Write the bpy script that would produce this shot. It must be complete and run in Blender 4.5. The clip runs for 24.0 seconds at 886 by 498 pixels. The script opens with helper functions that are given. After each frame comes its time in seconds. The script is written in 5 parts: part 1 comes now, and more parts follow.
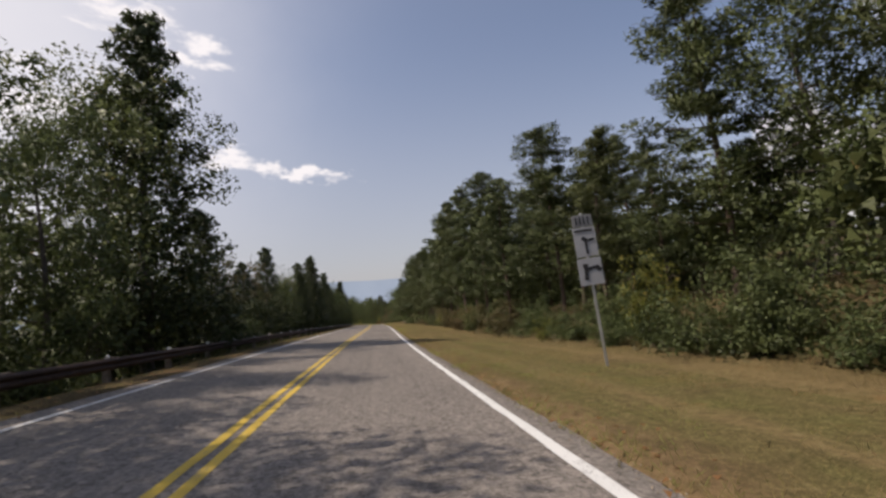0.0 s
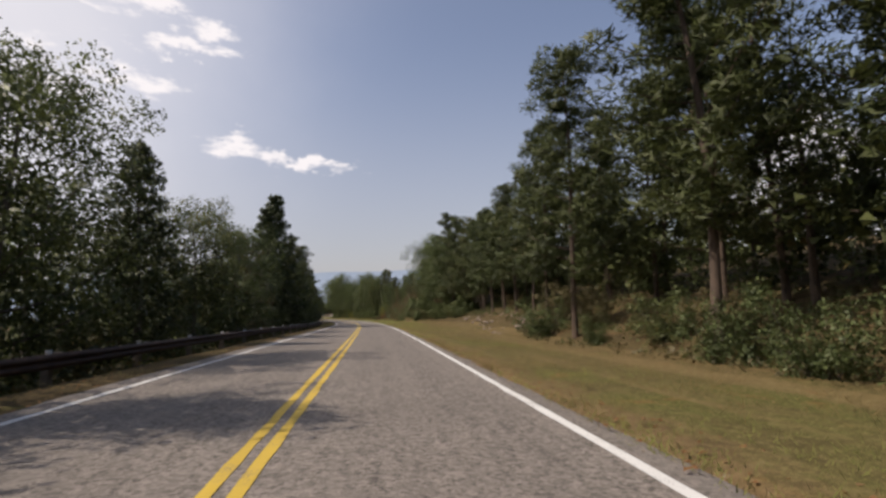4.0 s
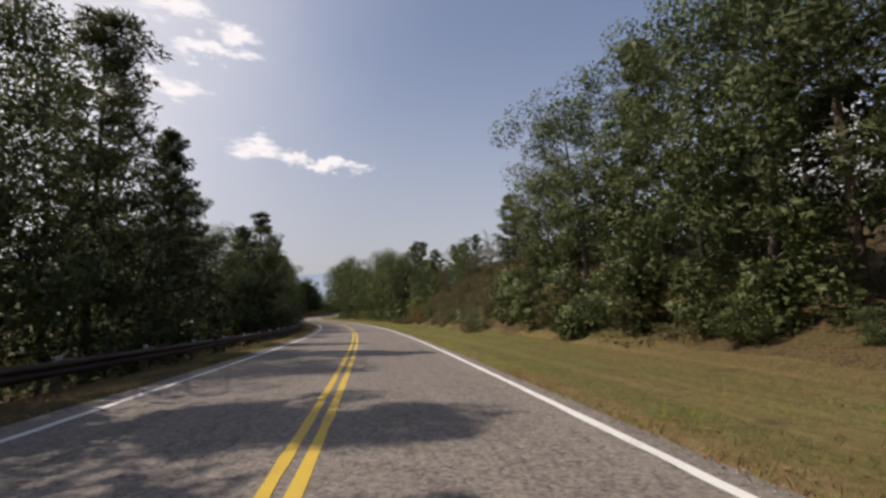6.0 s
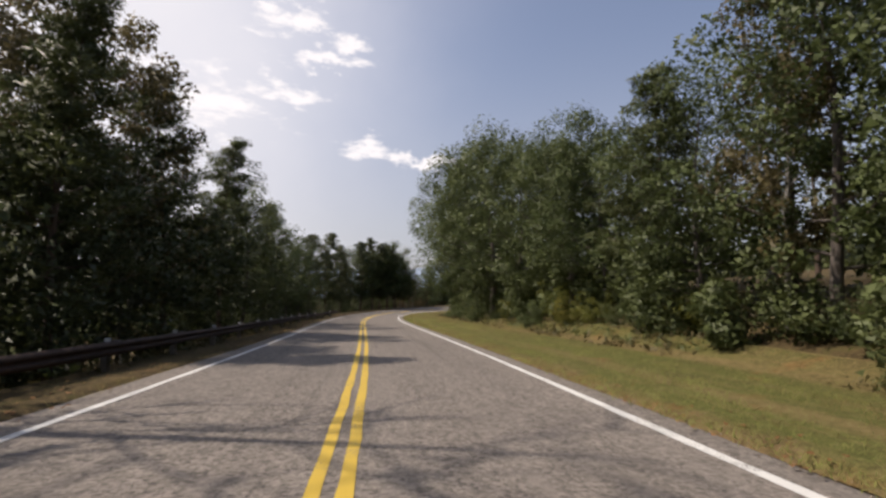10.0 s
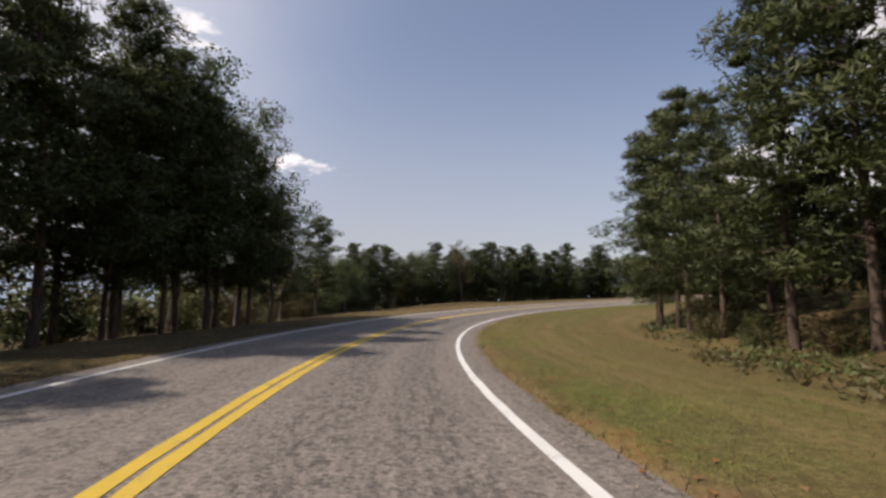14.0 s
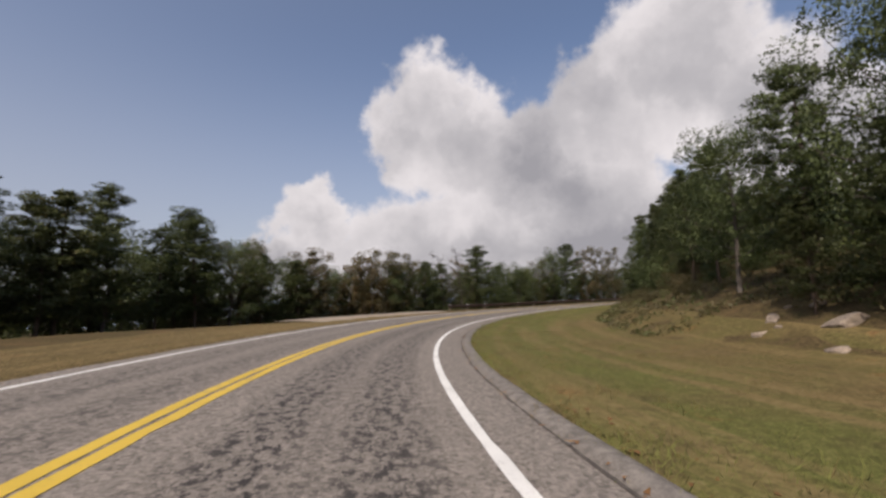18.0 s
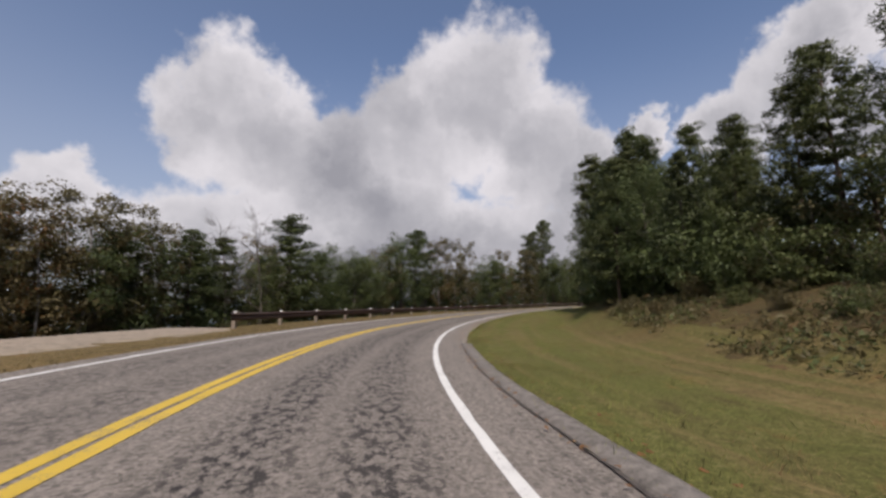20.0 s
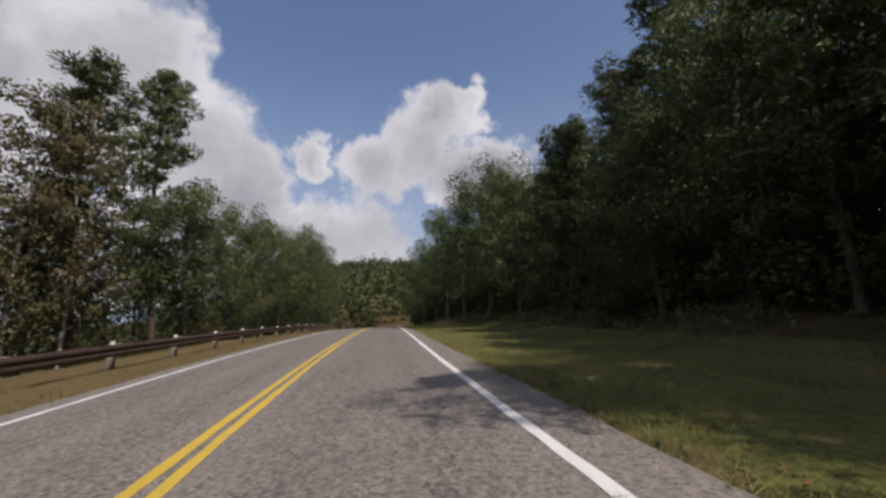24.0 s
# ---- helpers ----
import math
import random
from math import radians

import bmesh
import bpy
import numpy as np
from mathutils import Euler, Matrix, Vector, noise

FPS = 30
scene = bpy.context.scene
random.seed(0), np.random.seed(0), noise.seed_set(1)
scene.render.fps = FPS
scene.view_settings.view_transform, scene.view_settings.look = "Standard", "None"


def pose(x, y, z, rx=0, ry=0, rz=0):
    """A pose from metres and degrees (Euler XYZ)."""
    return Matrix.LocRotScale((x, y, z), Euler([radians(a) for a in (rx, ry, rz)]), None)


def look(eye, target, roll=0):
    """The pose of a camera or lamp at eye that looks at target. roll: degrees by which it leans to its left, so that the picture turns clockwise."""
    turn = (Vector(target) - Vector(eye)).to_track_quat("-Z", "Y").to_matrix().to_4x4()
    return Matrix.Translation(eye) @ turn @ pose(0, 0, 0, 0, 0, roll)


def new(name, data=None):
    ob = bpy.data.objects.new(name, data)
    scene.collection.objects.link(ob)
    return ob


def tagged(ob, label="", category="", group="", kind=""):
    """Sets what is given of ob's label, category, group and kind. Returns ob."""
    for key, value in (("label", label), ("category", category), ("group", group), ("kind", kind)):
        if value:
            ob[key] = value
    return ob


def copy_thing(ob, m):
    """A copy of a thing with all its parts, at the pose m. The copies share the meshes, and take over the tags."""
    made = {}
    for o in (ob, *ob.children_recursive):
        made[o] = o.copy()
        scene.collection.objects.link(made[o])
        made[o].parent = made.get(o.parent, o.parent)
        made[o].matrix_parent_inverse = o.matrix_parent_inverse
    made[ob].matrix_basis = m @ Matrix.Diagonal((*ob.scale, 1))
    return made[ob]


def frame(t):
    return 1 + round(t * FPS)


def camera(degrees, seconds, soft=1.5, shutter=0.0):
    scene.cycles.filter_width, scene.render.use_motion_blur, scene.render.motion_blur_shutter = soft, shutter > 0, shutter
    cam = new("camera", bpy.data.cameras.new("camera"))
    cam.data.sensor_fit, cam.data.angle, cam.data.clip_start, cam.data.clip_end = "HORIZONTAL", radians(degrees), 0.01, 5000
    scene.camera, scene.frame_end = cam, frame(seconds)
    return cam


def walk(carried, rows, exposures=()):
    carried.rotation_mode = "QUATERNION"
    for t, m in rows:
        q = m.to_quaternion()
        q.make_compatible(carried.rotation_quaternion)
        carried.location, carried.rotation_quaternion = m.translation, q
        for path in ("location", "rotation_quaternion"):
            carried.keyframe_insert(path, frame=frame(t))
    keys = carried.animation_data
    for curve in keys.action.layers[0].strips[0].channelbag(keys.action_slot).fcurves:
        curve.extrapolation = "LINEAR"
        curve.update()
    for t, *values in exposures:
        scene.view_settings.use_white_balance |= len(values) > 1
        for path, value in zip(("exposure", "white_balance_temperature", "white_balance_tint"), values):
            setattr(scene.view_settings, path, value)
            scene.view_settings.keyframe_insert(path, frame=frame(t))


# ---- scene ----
cam = camera(88.6, 24.0, soft=2.8)
EXPO, KELVIN, TINT = 0.16, 6900, 17
SUN_POWER, SKY_POWER = 3.5, 0.122
ROWS = [
    (0, 0.21, 0.11, -0.02, 95.56, 4.51, 0.57),
    (0.5, -1.94, 12.47, -0.57, 95.56, 3.6, 0.42),
    (1, -3.94, 24.61, -1.11, 95.55, 2.63, 0.07),
    (1.5, -5.82, 36.58, -1.65, 94.99, 2.47, 0.25),
    (2, -7.63, 48.51, -2.19, 94.41, 2.51, 0),
    (2.5, -9.47, 60.53, -2.74, 95.02, 2.15, 0.19),
    (3, -11.44, 72.66, -3.3, 95.21, 1.96, 0.32),
    (3.5, -13.51, 84.89, -3.89, 95.11, 2.12, 0.47),
    (4, -15.64, 97.21, -4.5, 94.87, 2.51, 0.71),
    (4.5, -17.8, 109.58, -5.12, 94.67, 2.73, 1.08),
    (5, -19.99, 121.95, -5.77, 94.82, 2.05, 1.65),
    (5.5, -22.29, 134.18, -6.42, 94.8, 2.08, 2.14),
    (6, -24.71, 146.17, -7.08, 95.09, 1.91, 2.94),
    (6.5, -27.21, 157.88, -7.72, 94.67, 1.13, 4.28),
    (7, -29.84, 169.21, -8.34, 94.91, 0.86, 5.68),
    (7.5, -32.61, 180.04, -8.93, 94.95, 0.09, 7.35),
    (8, -35.49, 190.28, -9.47, 94.83, 0.23, 8.85),
    (8.5, -38.46, 199.83, -9.95, 94.94, 0.39, 10.72),
    (9, -41.53, 208.78, -10.37, 94.95, 0.87, 12.12),
    (9.5, -44.78, 217.32, -10.76, 94.94, 0.24, 13.88),
    (10, -48.14, 225.59, -11.14, 94.91, 0.13, 15.49),
    (10.5, -51.56, 233.63, -11.5, 94.53, 0.02, 15.65),
    (11, -55.11, 241.64, -11.85, 94.66, 0.09, 15.73),
    (11.5, -58.74, 249.67, -12.2, 94.71, 0.16, 15.3),
    (12, -62.33, 257.76, -12.55, 94.53, 0.16, 13.9),
    (12.5, -65.66, 265.9, -12.87, 94.45, 0.19, 11.08),
    (13, -68.55, 273.97, -13.15, 95.3, 0.43, 6.39),
    (13.5, -70.71, 282.03, -13.42, 95.34, 1.1, 2.18),
    (14, -72.07, 289.72, -13.65, 95.51, 0.52, -2.45),
    (14.5, -72.76, 296.94, -13.83, 94.79, 0.85, -8.88),
    (15, -72.66, 303.84, -13.98, 95.04, 2.86, -16.44),
    (15.5, -71.68, 310.16, -14.07, 95.9, 2.42, -22.99),
    (16, -70.09, 316.05, -14.14, 96.38, 1.35, -29.82),
    (16.5, -67.82, 321.8, -14.17, 95.96, 1.52, -35.95),
    (17, -64.89, 327.35, -14.18, 96.64, 2.43, -41.39),
    (17.5, -61.32, 332.73, -14.17, 97.39, 1.98, -48.54),
    (18, -57.01, 337.86, -14.14, 97.51, 1.27, -55.09),
    (18.5, -52, 342.62, -14.09, 97.47, 0.8, -61.26),
    (19, -46.32, 346.93, -14.03, 97.42, 0.67, -67.3),
    (19.5, -40.03, 350.7, -13.95, 97.5, 0.72, -73.47),
    (20, -33.23, 353.81, -13.85, 98.01, 0.56, -80.01),
    (20.5, -25.69, 356.16, -13.71, 98.24, 0.13, -86.03),
    (21, -17.78, 357.63, -13.55, 98.39, 0.15, -92.52),
    (21.5, -9.9, 358.26, -13.35, 98.66, 1.65, -99.56),
    (22, -1.78, 358.01, -13.14, 98.75, 2.19, -105.76),
    (22.5, 6.77, 356.81, -12.89, 99.85, 0.08, -111.5),
    (23, 15.29, 354.7, -12.65, 99, 1.74, -115.78),
    (23.5, 24.23, 351.93, -12.39, 98.91, 2.31, -119.02),
    (24, 33.36, 348.56, -12.13, 98.82, 2.47, -121.42),
]
walk(cam, [(r[0], pose(*r[1:])) for r in ROWS], exposures=[(0.0, EXPO, KELVIN, TINT), (8.0, EXPO, KELVIN, TINT), (10.0, EXPO + 0.10, KELVIN, TINT), (14.0, EXPO + 0.10, KELVIN, TINT), (17.0, EXPO, KELVIN, TINT), (20.0, EXPO - 0.12, KELVIN - 300, TINT), (24.0, EXPO - 0.15, KELVIN - 400, TINT)])

# ---- world and sun ----
SUN_AZ, SUN_EL = 102.0, 50.0     # degrees to the left of +y, and above the horizon
EYE_AZ = radians(SUN_AZ)
to_sun = Vector((-math.sin(EYE_AZ) * math.cos(radians(SUN_EL)), math.cos(EYE_AZ) * math.cos(radians(SUN_EL)), math.sin(radians(SUN_EL))))
sun = new("sun", bpy.data.lights.new("sun", "SUN"))
sun.data.energy, sun.data.angle, sun.data.color = SUN_POWER, radians(0.6), (1.0, 0.94, 0.84)
sun.matrix_world = look(to_sun * 100, (0, 0, 0))


class Net:
    """A small writer of node trees."""

    def __init__(self, tree):
        self.tree = tree
        tree.nodes.clear()

    def add(self, kind, *links, **values):
        n = self.tree.nodes.new("ShaderNode" + kind)
        for k, v in values.items():
            if k == "op":
                n.operation = v
            elif k == "blend":
                n.blend_type, n.data_type = v, "RGBA"
            elif k == "stops":
                ramp = n.color_ramp
                while len(ramp.elements) < len(v):
                    ramp.elements.new(0.5)
                for e, (p, c) in zip(ramp.elements, v):
                    e.position, e.color = p, (*c, 1) if len(c) == 3 else c
            elif k == "ins":
                for i, x in v.items():
                    n.inputs[i].default_value = x
        for i, out in links:
            self.tree.links.new(out, n.inputs[i])
        return n

    def math(self, op, a, b=None, clamp=False):
        n = self.tree.nodes.new("ShaderNodeMath")
        n.operation, n.use_clamp = op, clamp
        for i, v in enumerate((a, b)):
            if v is None:
                continue
            if isinstance(v, (int, float)):
                n.inputs[i].default_value = v
            else:
                self.tree.links.new(v, n.inputs[i])
        return n.outputs[0]

    def mix(self, fac, a, b):
        n = self.tree.nodes.new("ShaderNodeMix")
        n.data_type = "RGBA"
        for i, v in ((0, fac), (6, a), (7, b)):
            if isinstance(v, (int, float)):
                n.inputs[i].default_value = v
            elif isinstance(v, tuple):
                n.inputs[i].default_value = (*v, 1)
            else:
                self.tree.links.new(v, n.inputs[i])
        return n.outputs[2]

    def smooth(self, value, lo, hi):
        n = self.tree.nodes.new("ShaderNodeMapRange")
        n.interpolation_type = "SMOOTHSTEP"
        n.inputs[1].default_value, n.inputs[2].default_value = lo, hi
        self.tree.links.new(value, n.inputs[0])
        return n.outputs[0]

    def noise(self, vec, scale, detail=4.0, rough=0.55, lift=0.0):
        n = self.tree.nodes.new("ShaderNodeTexNoise")
        n.inputs["Scale"].default_value, n.inputs["Detail"].default_value = scale, detail
        n.inputs["Roughness"].default_value, n.inputs["Distortion"].default_value = rough, lift
        if vec is not None:
            self.tree.links.new(vec, n.inputs["Vector"])
        return n.outputs["Fac"]


def way(az, el):
    """The direction that lies az degrees to the left of +y and el degrees up."""
    a, e = radians(az), radians(el)
    return (-math.sin(a) * math.cos(e), math.cos(a) * math.cos(e), math.sin(e))


def make_world():
    w = bpy.data.worlds.new("sky")
    scene.world = w
    w.use_nodes = True
    net = Net(w.node_tree)
    sky = net.add("TexSky")
    sky.sky_type, sky.sun_disc = "NISHITA", False
    sky.sun_elevation, sky.sun_rotation = radians(SUN_EL), radians(-SUN_AZ)
    sky.air_density, sky.dust_density, sky.ozone_density, sky.altitude = 1.0, 1.6, 2.0, 400
    co = net.add("TexCoord").outputs["Generated"]
    wob = net.add("TexNoise", (0, co), ins={"Scale": 9.0, "Detail": 6.0, "Roughness": 0.62})
    off = net.add("VectorMath", (0, wob.outputs["Color"]), op="SUBTRACT", ins={1: (0.5, 0.5, 0.5)})
    sc = net.add("VectorMath", (0, off.outputs[0]), op="SCALE", ins={3: 0.17})
    pos = net.add("VectorMath", (0, co), (1, sc.outputs[0]), op="ADD").outputs[0]

    def puff(az, el, wide, tall):
        """1 inside an upright oval of the sky, falling to 0 at twice its size."""
        c, a = Vector(way(az, el)), radians(az)
        d = net.add("VectorMath", (0, pos), op="SUBTRACT", ins={1: c}).outputs[0]
        right, up = Vector((math.cos(a), math.sin(a), 0)), Vector((math.sin(a) * math.sin(radians(el)), -math.cos(a) * math.sin(radians(el)), math.cos(radians(el))))
        x = net.math("DIVIDE", net.add("VectorMath", (0, d), op="DOT_PRODUCT", ins={1: right}).outputs["Value"], radians(wide))
        y = net.math("DIVIDE", net.add("VectorMath", (0, d), op="DOT_PRODUCT", ins={1: up}).outputs["Value"], radians(tall))
        z = net.math("MULTIPLY", net.add("VectorMath", (0, d), op="DOT_PRODUCT", ins={1: c}).outputs["Value"], 1.0)
        r = net.math("SQRT", net.math("ADD", net.math("ADD", net.math("MULTIPLY", x, x), net.math("MULTIPLY", y, y)), net.math("MULTIPLY", z, z)))
        return net.math("SUBTRACT", 1.0, net.math("MULTIPLY", r, 0.5), clamp=True)

    def union(items):
        out = items[0]
        for i in items[1:]:
            out = net.math("MAXIMUM", out, i)
        return out

    heap = union([puff(*p) for p in CUMULUS])
    wisp = union([puff(*p) for p in WISPS])
    fine = net.noise(co, 13.0, 5.0, 0.55)
    soft = net.noise(co, 5.0, 5.0, 0.55)
    streaky = net.noise(net.add("Mapping", (0, co), ins={3: (1.0, 1.0, 3.2)}).outputs[0], 13.0, 5.0, 0.6)
    heap_mask = net.smooth(net.math("ADD", heap, net.math("MULTIPLY", net.math("SUBTRACT", fine, 0.5), 0.42)), 0.44, 0.62)
    wisp_mask = net.math("MULTIPLY", net.smooth(net.math("ADD", wisp, net.math("MULTIPLY", net.math("SUBTRACT", streaky, 0.5), 2.2)), 0.42, 0.95), net.math("MULTIPLY", net.smooth(wisp, 0.02, 0.25), 0.95))
    # white glare of thin high cloud on the sun's side, put into the sky colour
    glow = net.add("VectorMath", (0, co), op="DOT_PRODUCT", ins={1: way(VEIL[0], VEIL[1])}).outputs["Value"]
    veil = net.math("MULTIPLY", net.smooth(net.math("ADD", glow, net.math("MULTIPLY", net.math("SUBTRACT", soft, 0.5), 0.10)), VEIL[2], 1.0), VEIL[3])
    veil = net.math("POWER", veil, 2.0)
    body = net.math("ADD", net.math("ADD", net.math("MULTIPLY", soft, 0.35), net.math("MULTIPLY", net.noise(pos, 4.5, 3.0, 0.45), 0.7)), net.math("MULTIPLY", net.math("SUBTRACT", 0.85, heap), 0.45))
    white = net.add("ValToRGB", (0, body), stops=[(0.36, (2.55, 2.65, 2.9)), (0.56, (3.9, 4.0, 4.2)), (0.76, (5.9, 5.95, 6.1))]).outputs[0]
    veil_white = net.mix(0.5, (6.4, 6.55, 6.8), (6.2, 6.4, 6.7))
    sepz = net.add("SeparateXYZ", (0, co)).outputs[2]
    # haze put into the sky colour, stronger low down and toward the veil
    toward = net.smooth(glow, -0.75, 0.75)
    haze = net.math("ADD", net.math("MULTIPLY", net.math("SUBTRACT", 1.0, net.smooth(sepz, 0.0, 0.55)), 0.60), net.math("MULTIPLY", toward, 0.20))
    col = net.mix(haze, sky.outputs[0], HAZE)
    col = net.mix(veil, col, veil_white)
    col = net.mix(wisp_mask, col, (6.9, 7.0, 7.2))
    col = net.mix(heap_mask, col, white)
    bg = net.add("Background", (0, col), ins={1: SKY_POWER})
    net.add("OutputWorld", (0, bg.outputs[0]))


# az, el, half width, half height in degrees
CUMULUS = [(-53, 22, 6.2, 8.6), (-58, 20, 8, 8), (-66, 17, 8, 7.5), (-76, 22, 7, 8), (-85, 25, 9, 10), (-92, 20, 8, 9), (-98, 15, 6, 7),
           (-72, 13, 12, 6), (-60, 8, 24, 7), (-85, 8, 22, 7), (-107, 10, 11, 5), (-39, 11, 5, 5), (-36, 6, 6, 3), (-106, 20, 2.6, 3.6), (-114, 19, 4.5, 4.5), (-119, 21.5, 5, 5), (-123, 25, 4.5, 4.5), (-127, 18, 8, 4)]
WISPS = [(33, 30.5, 4.5, 1.5), (31, 27.2, 4.5, 1.2), (28.5, 29, 3, 1.5), (37, 23, 4.5, 1.8), (43, 20, 6, 3.0), (25.5, 17.0, 3.2, 1.9), (18, 15.2, 5.5, 1.0)]
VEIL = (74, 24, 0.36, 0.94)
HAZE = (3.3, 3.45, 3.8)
make_world()

# ---- materials ----
def material(name, rough=0.9):
    m = bpy.data.materials.new(name)
    m.use_nodes = True
    net = Net(m.node_tree)
    out = net.add("OutputMaterial")
    bsdf = net.add("BsdfPrincipled", ins={"Roughness": rough})
    net.tree.links.new(bsdf.outputs[0], out.inputs[0])
    return m, net, bsdf, out


def put(net, value, node, socket):
    net.tree.links.new(value, node.inputs[socket])


def bump(net, height, bsdf, strength=0.4, distance=0.02):
    b = net.add("Bump", (2, height), ins={0: strength, 1: distance})
    put(net, b.outputs[0], bsdf, "Normal")


def object_co(net):
    return net.add("TexCoord").outputs["Object"]


def asphalt_material():
    m, net, bsdf, _ = material("asphalt", 0.9)
    co = object_co(net)
    uv = net.add("TexCoord").outputs["UV"]
    across = net.add("SeparateXYZ", (0, uv))
    fine = net.noise(co, 62.0, 2.0, 0.75)
    coarse = net.noise(co, 15.0, 4.0, 0.8)
    grit = net.math("ADD", net.math("MULTIPLY", fine, 0.45), net.math("MULTIPLY", coarse, 0.55))
    stones = net.add("TexVoronoi", (0, co), ins={"Scale": 38.0})
    blotch = net.noise(co, 0.45, 5.0, 0.65)
    stretch = net.add("Mapping", (0, uv), ins={3: (3.4, 0.10, 1.0)})
    streak = net.noise(stretch.outputs[0], 1.0, 6.0, 0.7)
    short = net.add("Mapping", (0, uv), ins={3: (9.0, 1.7, 1.0)})
    scuff = net.noise(short.outputs[0], 1.0, 5.0, 0.75)
    col = net.add("ValToRGB", (0, grit), stops=[(0.395, (0.010, 0.009, 0.0085)), (0.49, (0.082, 0.070, 0.060)), (0.585, (0.34, 0.292, 0.245))]).outputs[0]
    col = net.mix(net.math("MULTIPLY", net.smooth(stones.outputs["Distance"], 0.0, 0.4), 0.45), (0.25, 0.22, 0.188), col)
    chip = net.add("SeparateXYZ", (0, net.add("TexVoronoi", (0, co), ins={"Scale": 27.0}).outputs["Color"])).outputs[0]
    col = net.mix(net.math("MULTIPLY", net.smooth(chip, 0.55, 0.95), 0.55), col, (0.33, 0.285, 0.25))
    col = net.mix(net.math("MULTIPLY", net.math("SUBTRACT", 1.0, net.smooth(chip, 0.05, 0.32)), 0.45), col, (0.022, 0.019, 0.018))
    col = net.mix(net.math("MULTIPLY", net.smooth(blotch, 0.46, 0.72), 0.35), col, (0.150, 0.131, 0.112))
    col = net.mix(net.math("MULTIPLY", net.smooth(scuff, 0.52, 0.70), 0.38), col, (0.045, 0.039, 0.035))
    col = net.mix(net.math("MULTIPLY", net.smooth(streak, 0.48, 0.66), 0.50), col, (0.225, 0.197, 0.170))
    col = net.mix(net.math("MULTIPLY", net.math("SUBTRACT", 1.0, net.smooth(streak, 0.30, 0.45)), 0.40), col, (0.050, 0.044, 0.040))
    # tyre polished and bled tracks in the lanes, strongest in the bend
    x, y = across.outputs[0], across.outputs[1]
    bend = net.math("MULTIPLY", net.smooth(y, 285.0, 330.0), net.math("SUBTRACT", 1.0, net.smooth(y, 425.0, 470.0)))
    torn = net.smooth(net.math("ADD", net.math("MULTIPLY", net.noise(net.add("Mapping", (0, uv), ins={3: (8.0, 4.6, 1.0)}).outputs[0], 1.0, 6.0, 0.76), 0.8), net.math("MULTIPLY", scuff, 0.2)), 0.495, 0.545)
    for at, much in ((1.05, 1.0), (2.15, 0.9), (-0.95, 0.5), (-2.2, 0.5)):
        d = net.math("ABSOLUTE", net.math("SUBTRACT", net.math("ADD", x, net.math("MULTIPLY", net.math("SUBTRACT", streak, 0.5), 0.5)), at))
        near = net.math("SUBTRACT", 1.0, net.smooth(d, 0.16, 0.66))
        amount = net.math("MULTIPLY", net.math("MULTIPLY", near, net.math("ADD", net.math("MULTIPLY", torn, 0.9), 0.12)),
                          net.math("ADD", net.math("MULTIPLY", bend, 0.78 * much), 0.20))
        col = net.mix(amount, col, (0.034, 0.030, 0.028))
    put(net, col, bsdf, "Base Color")
    bsdf.inputs["Specular IOR Level"].default_value = 0.3
    high = net.math("ADD", net.math("MULTIPLY", grit, 0.8), net.math("MULTIPLY", stones.outputs["Distance"], 0.8))
    bump(net, high, bsdf, 0.9, 0.02)
    return m


def paint_material(name, rgb, under):
    m, net, bsdf, _ = material(name, 0.7)
    co = object_co(net)
    wear = net.math("ADD", net.math("MULTIPLY", net.noise(co, 60.0, 3.0, 0.7), 0.55), net.math("MULTIPLY", net.noise(co, 2.2, 5.0, 0.65), 0.55))
    dirt = net.noise(co, 1.3, 4.0, 0.6)
    col = net.mix(net.math("MULTIPLY", net.smooth(dirt, 0.4, 0.7), 0.35), rgb, tuple(c * 0.72 for c in rgb))
    col = net.mix(net.smooth(wear, 0.60, 0.72), col, under)
    put(net, col, bsdf, "Base Color")
    bump(net, net.noise(co, 90.0, 2.0, 0.7), bsdf, 0.5, 0.008)
    return m


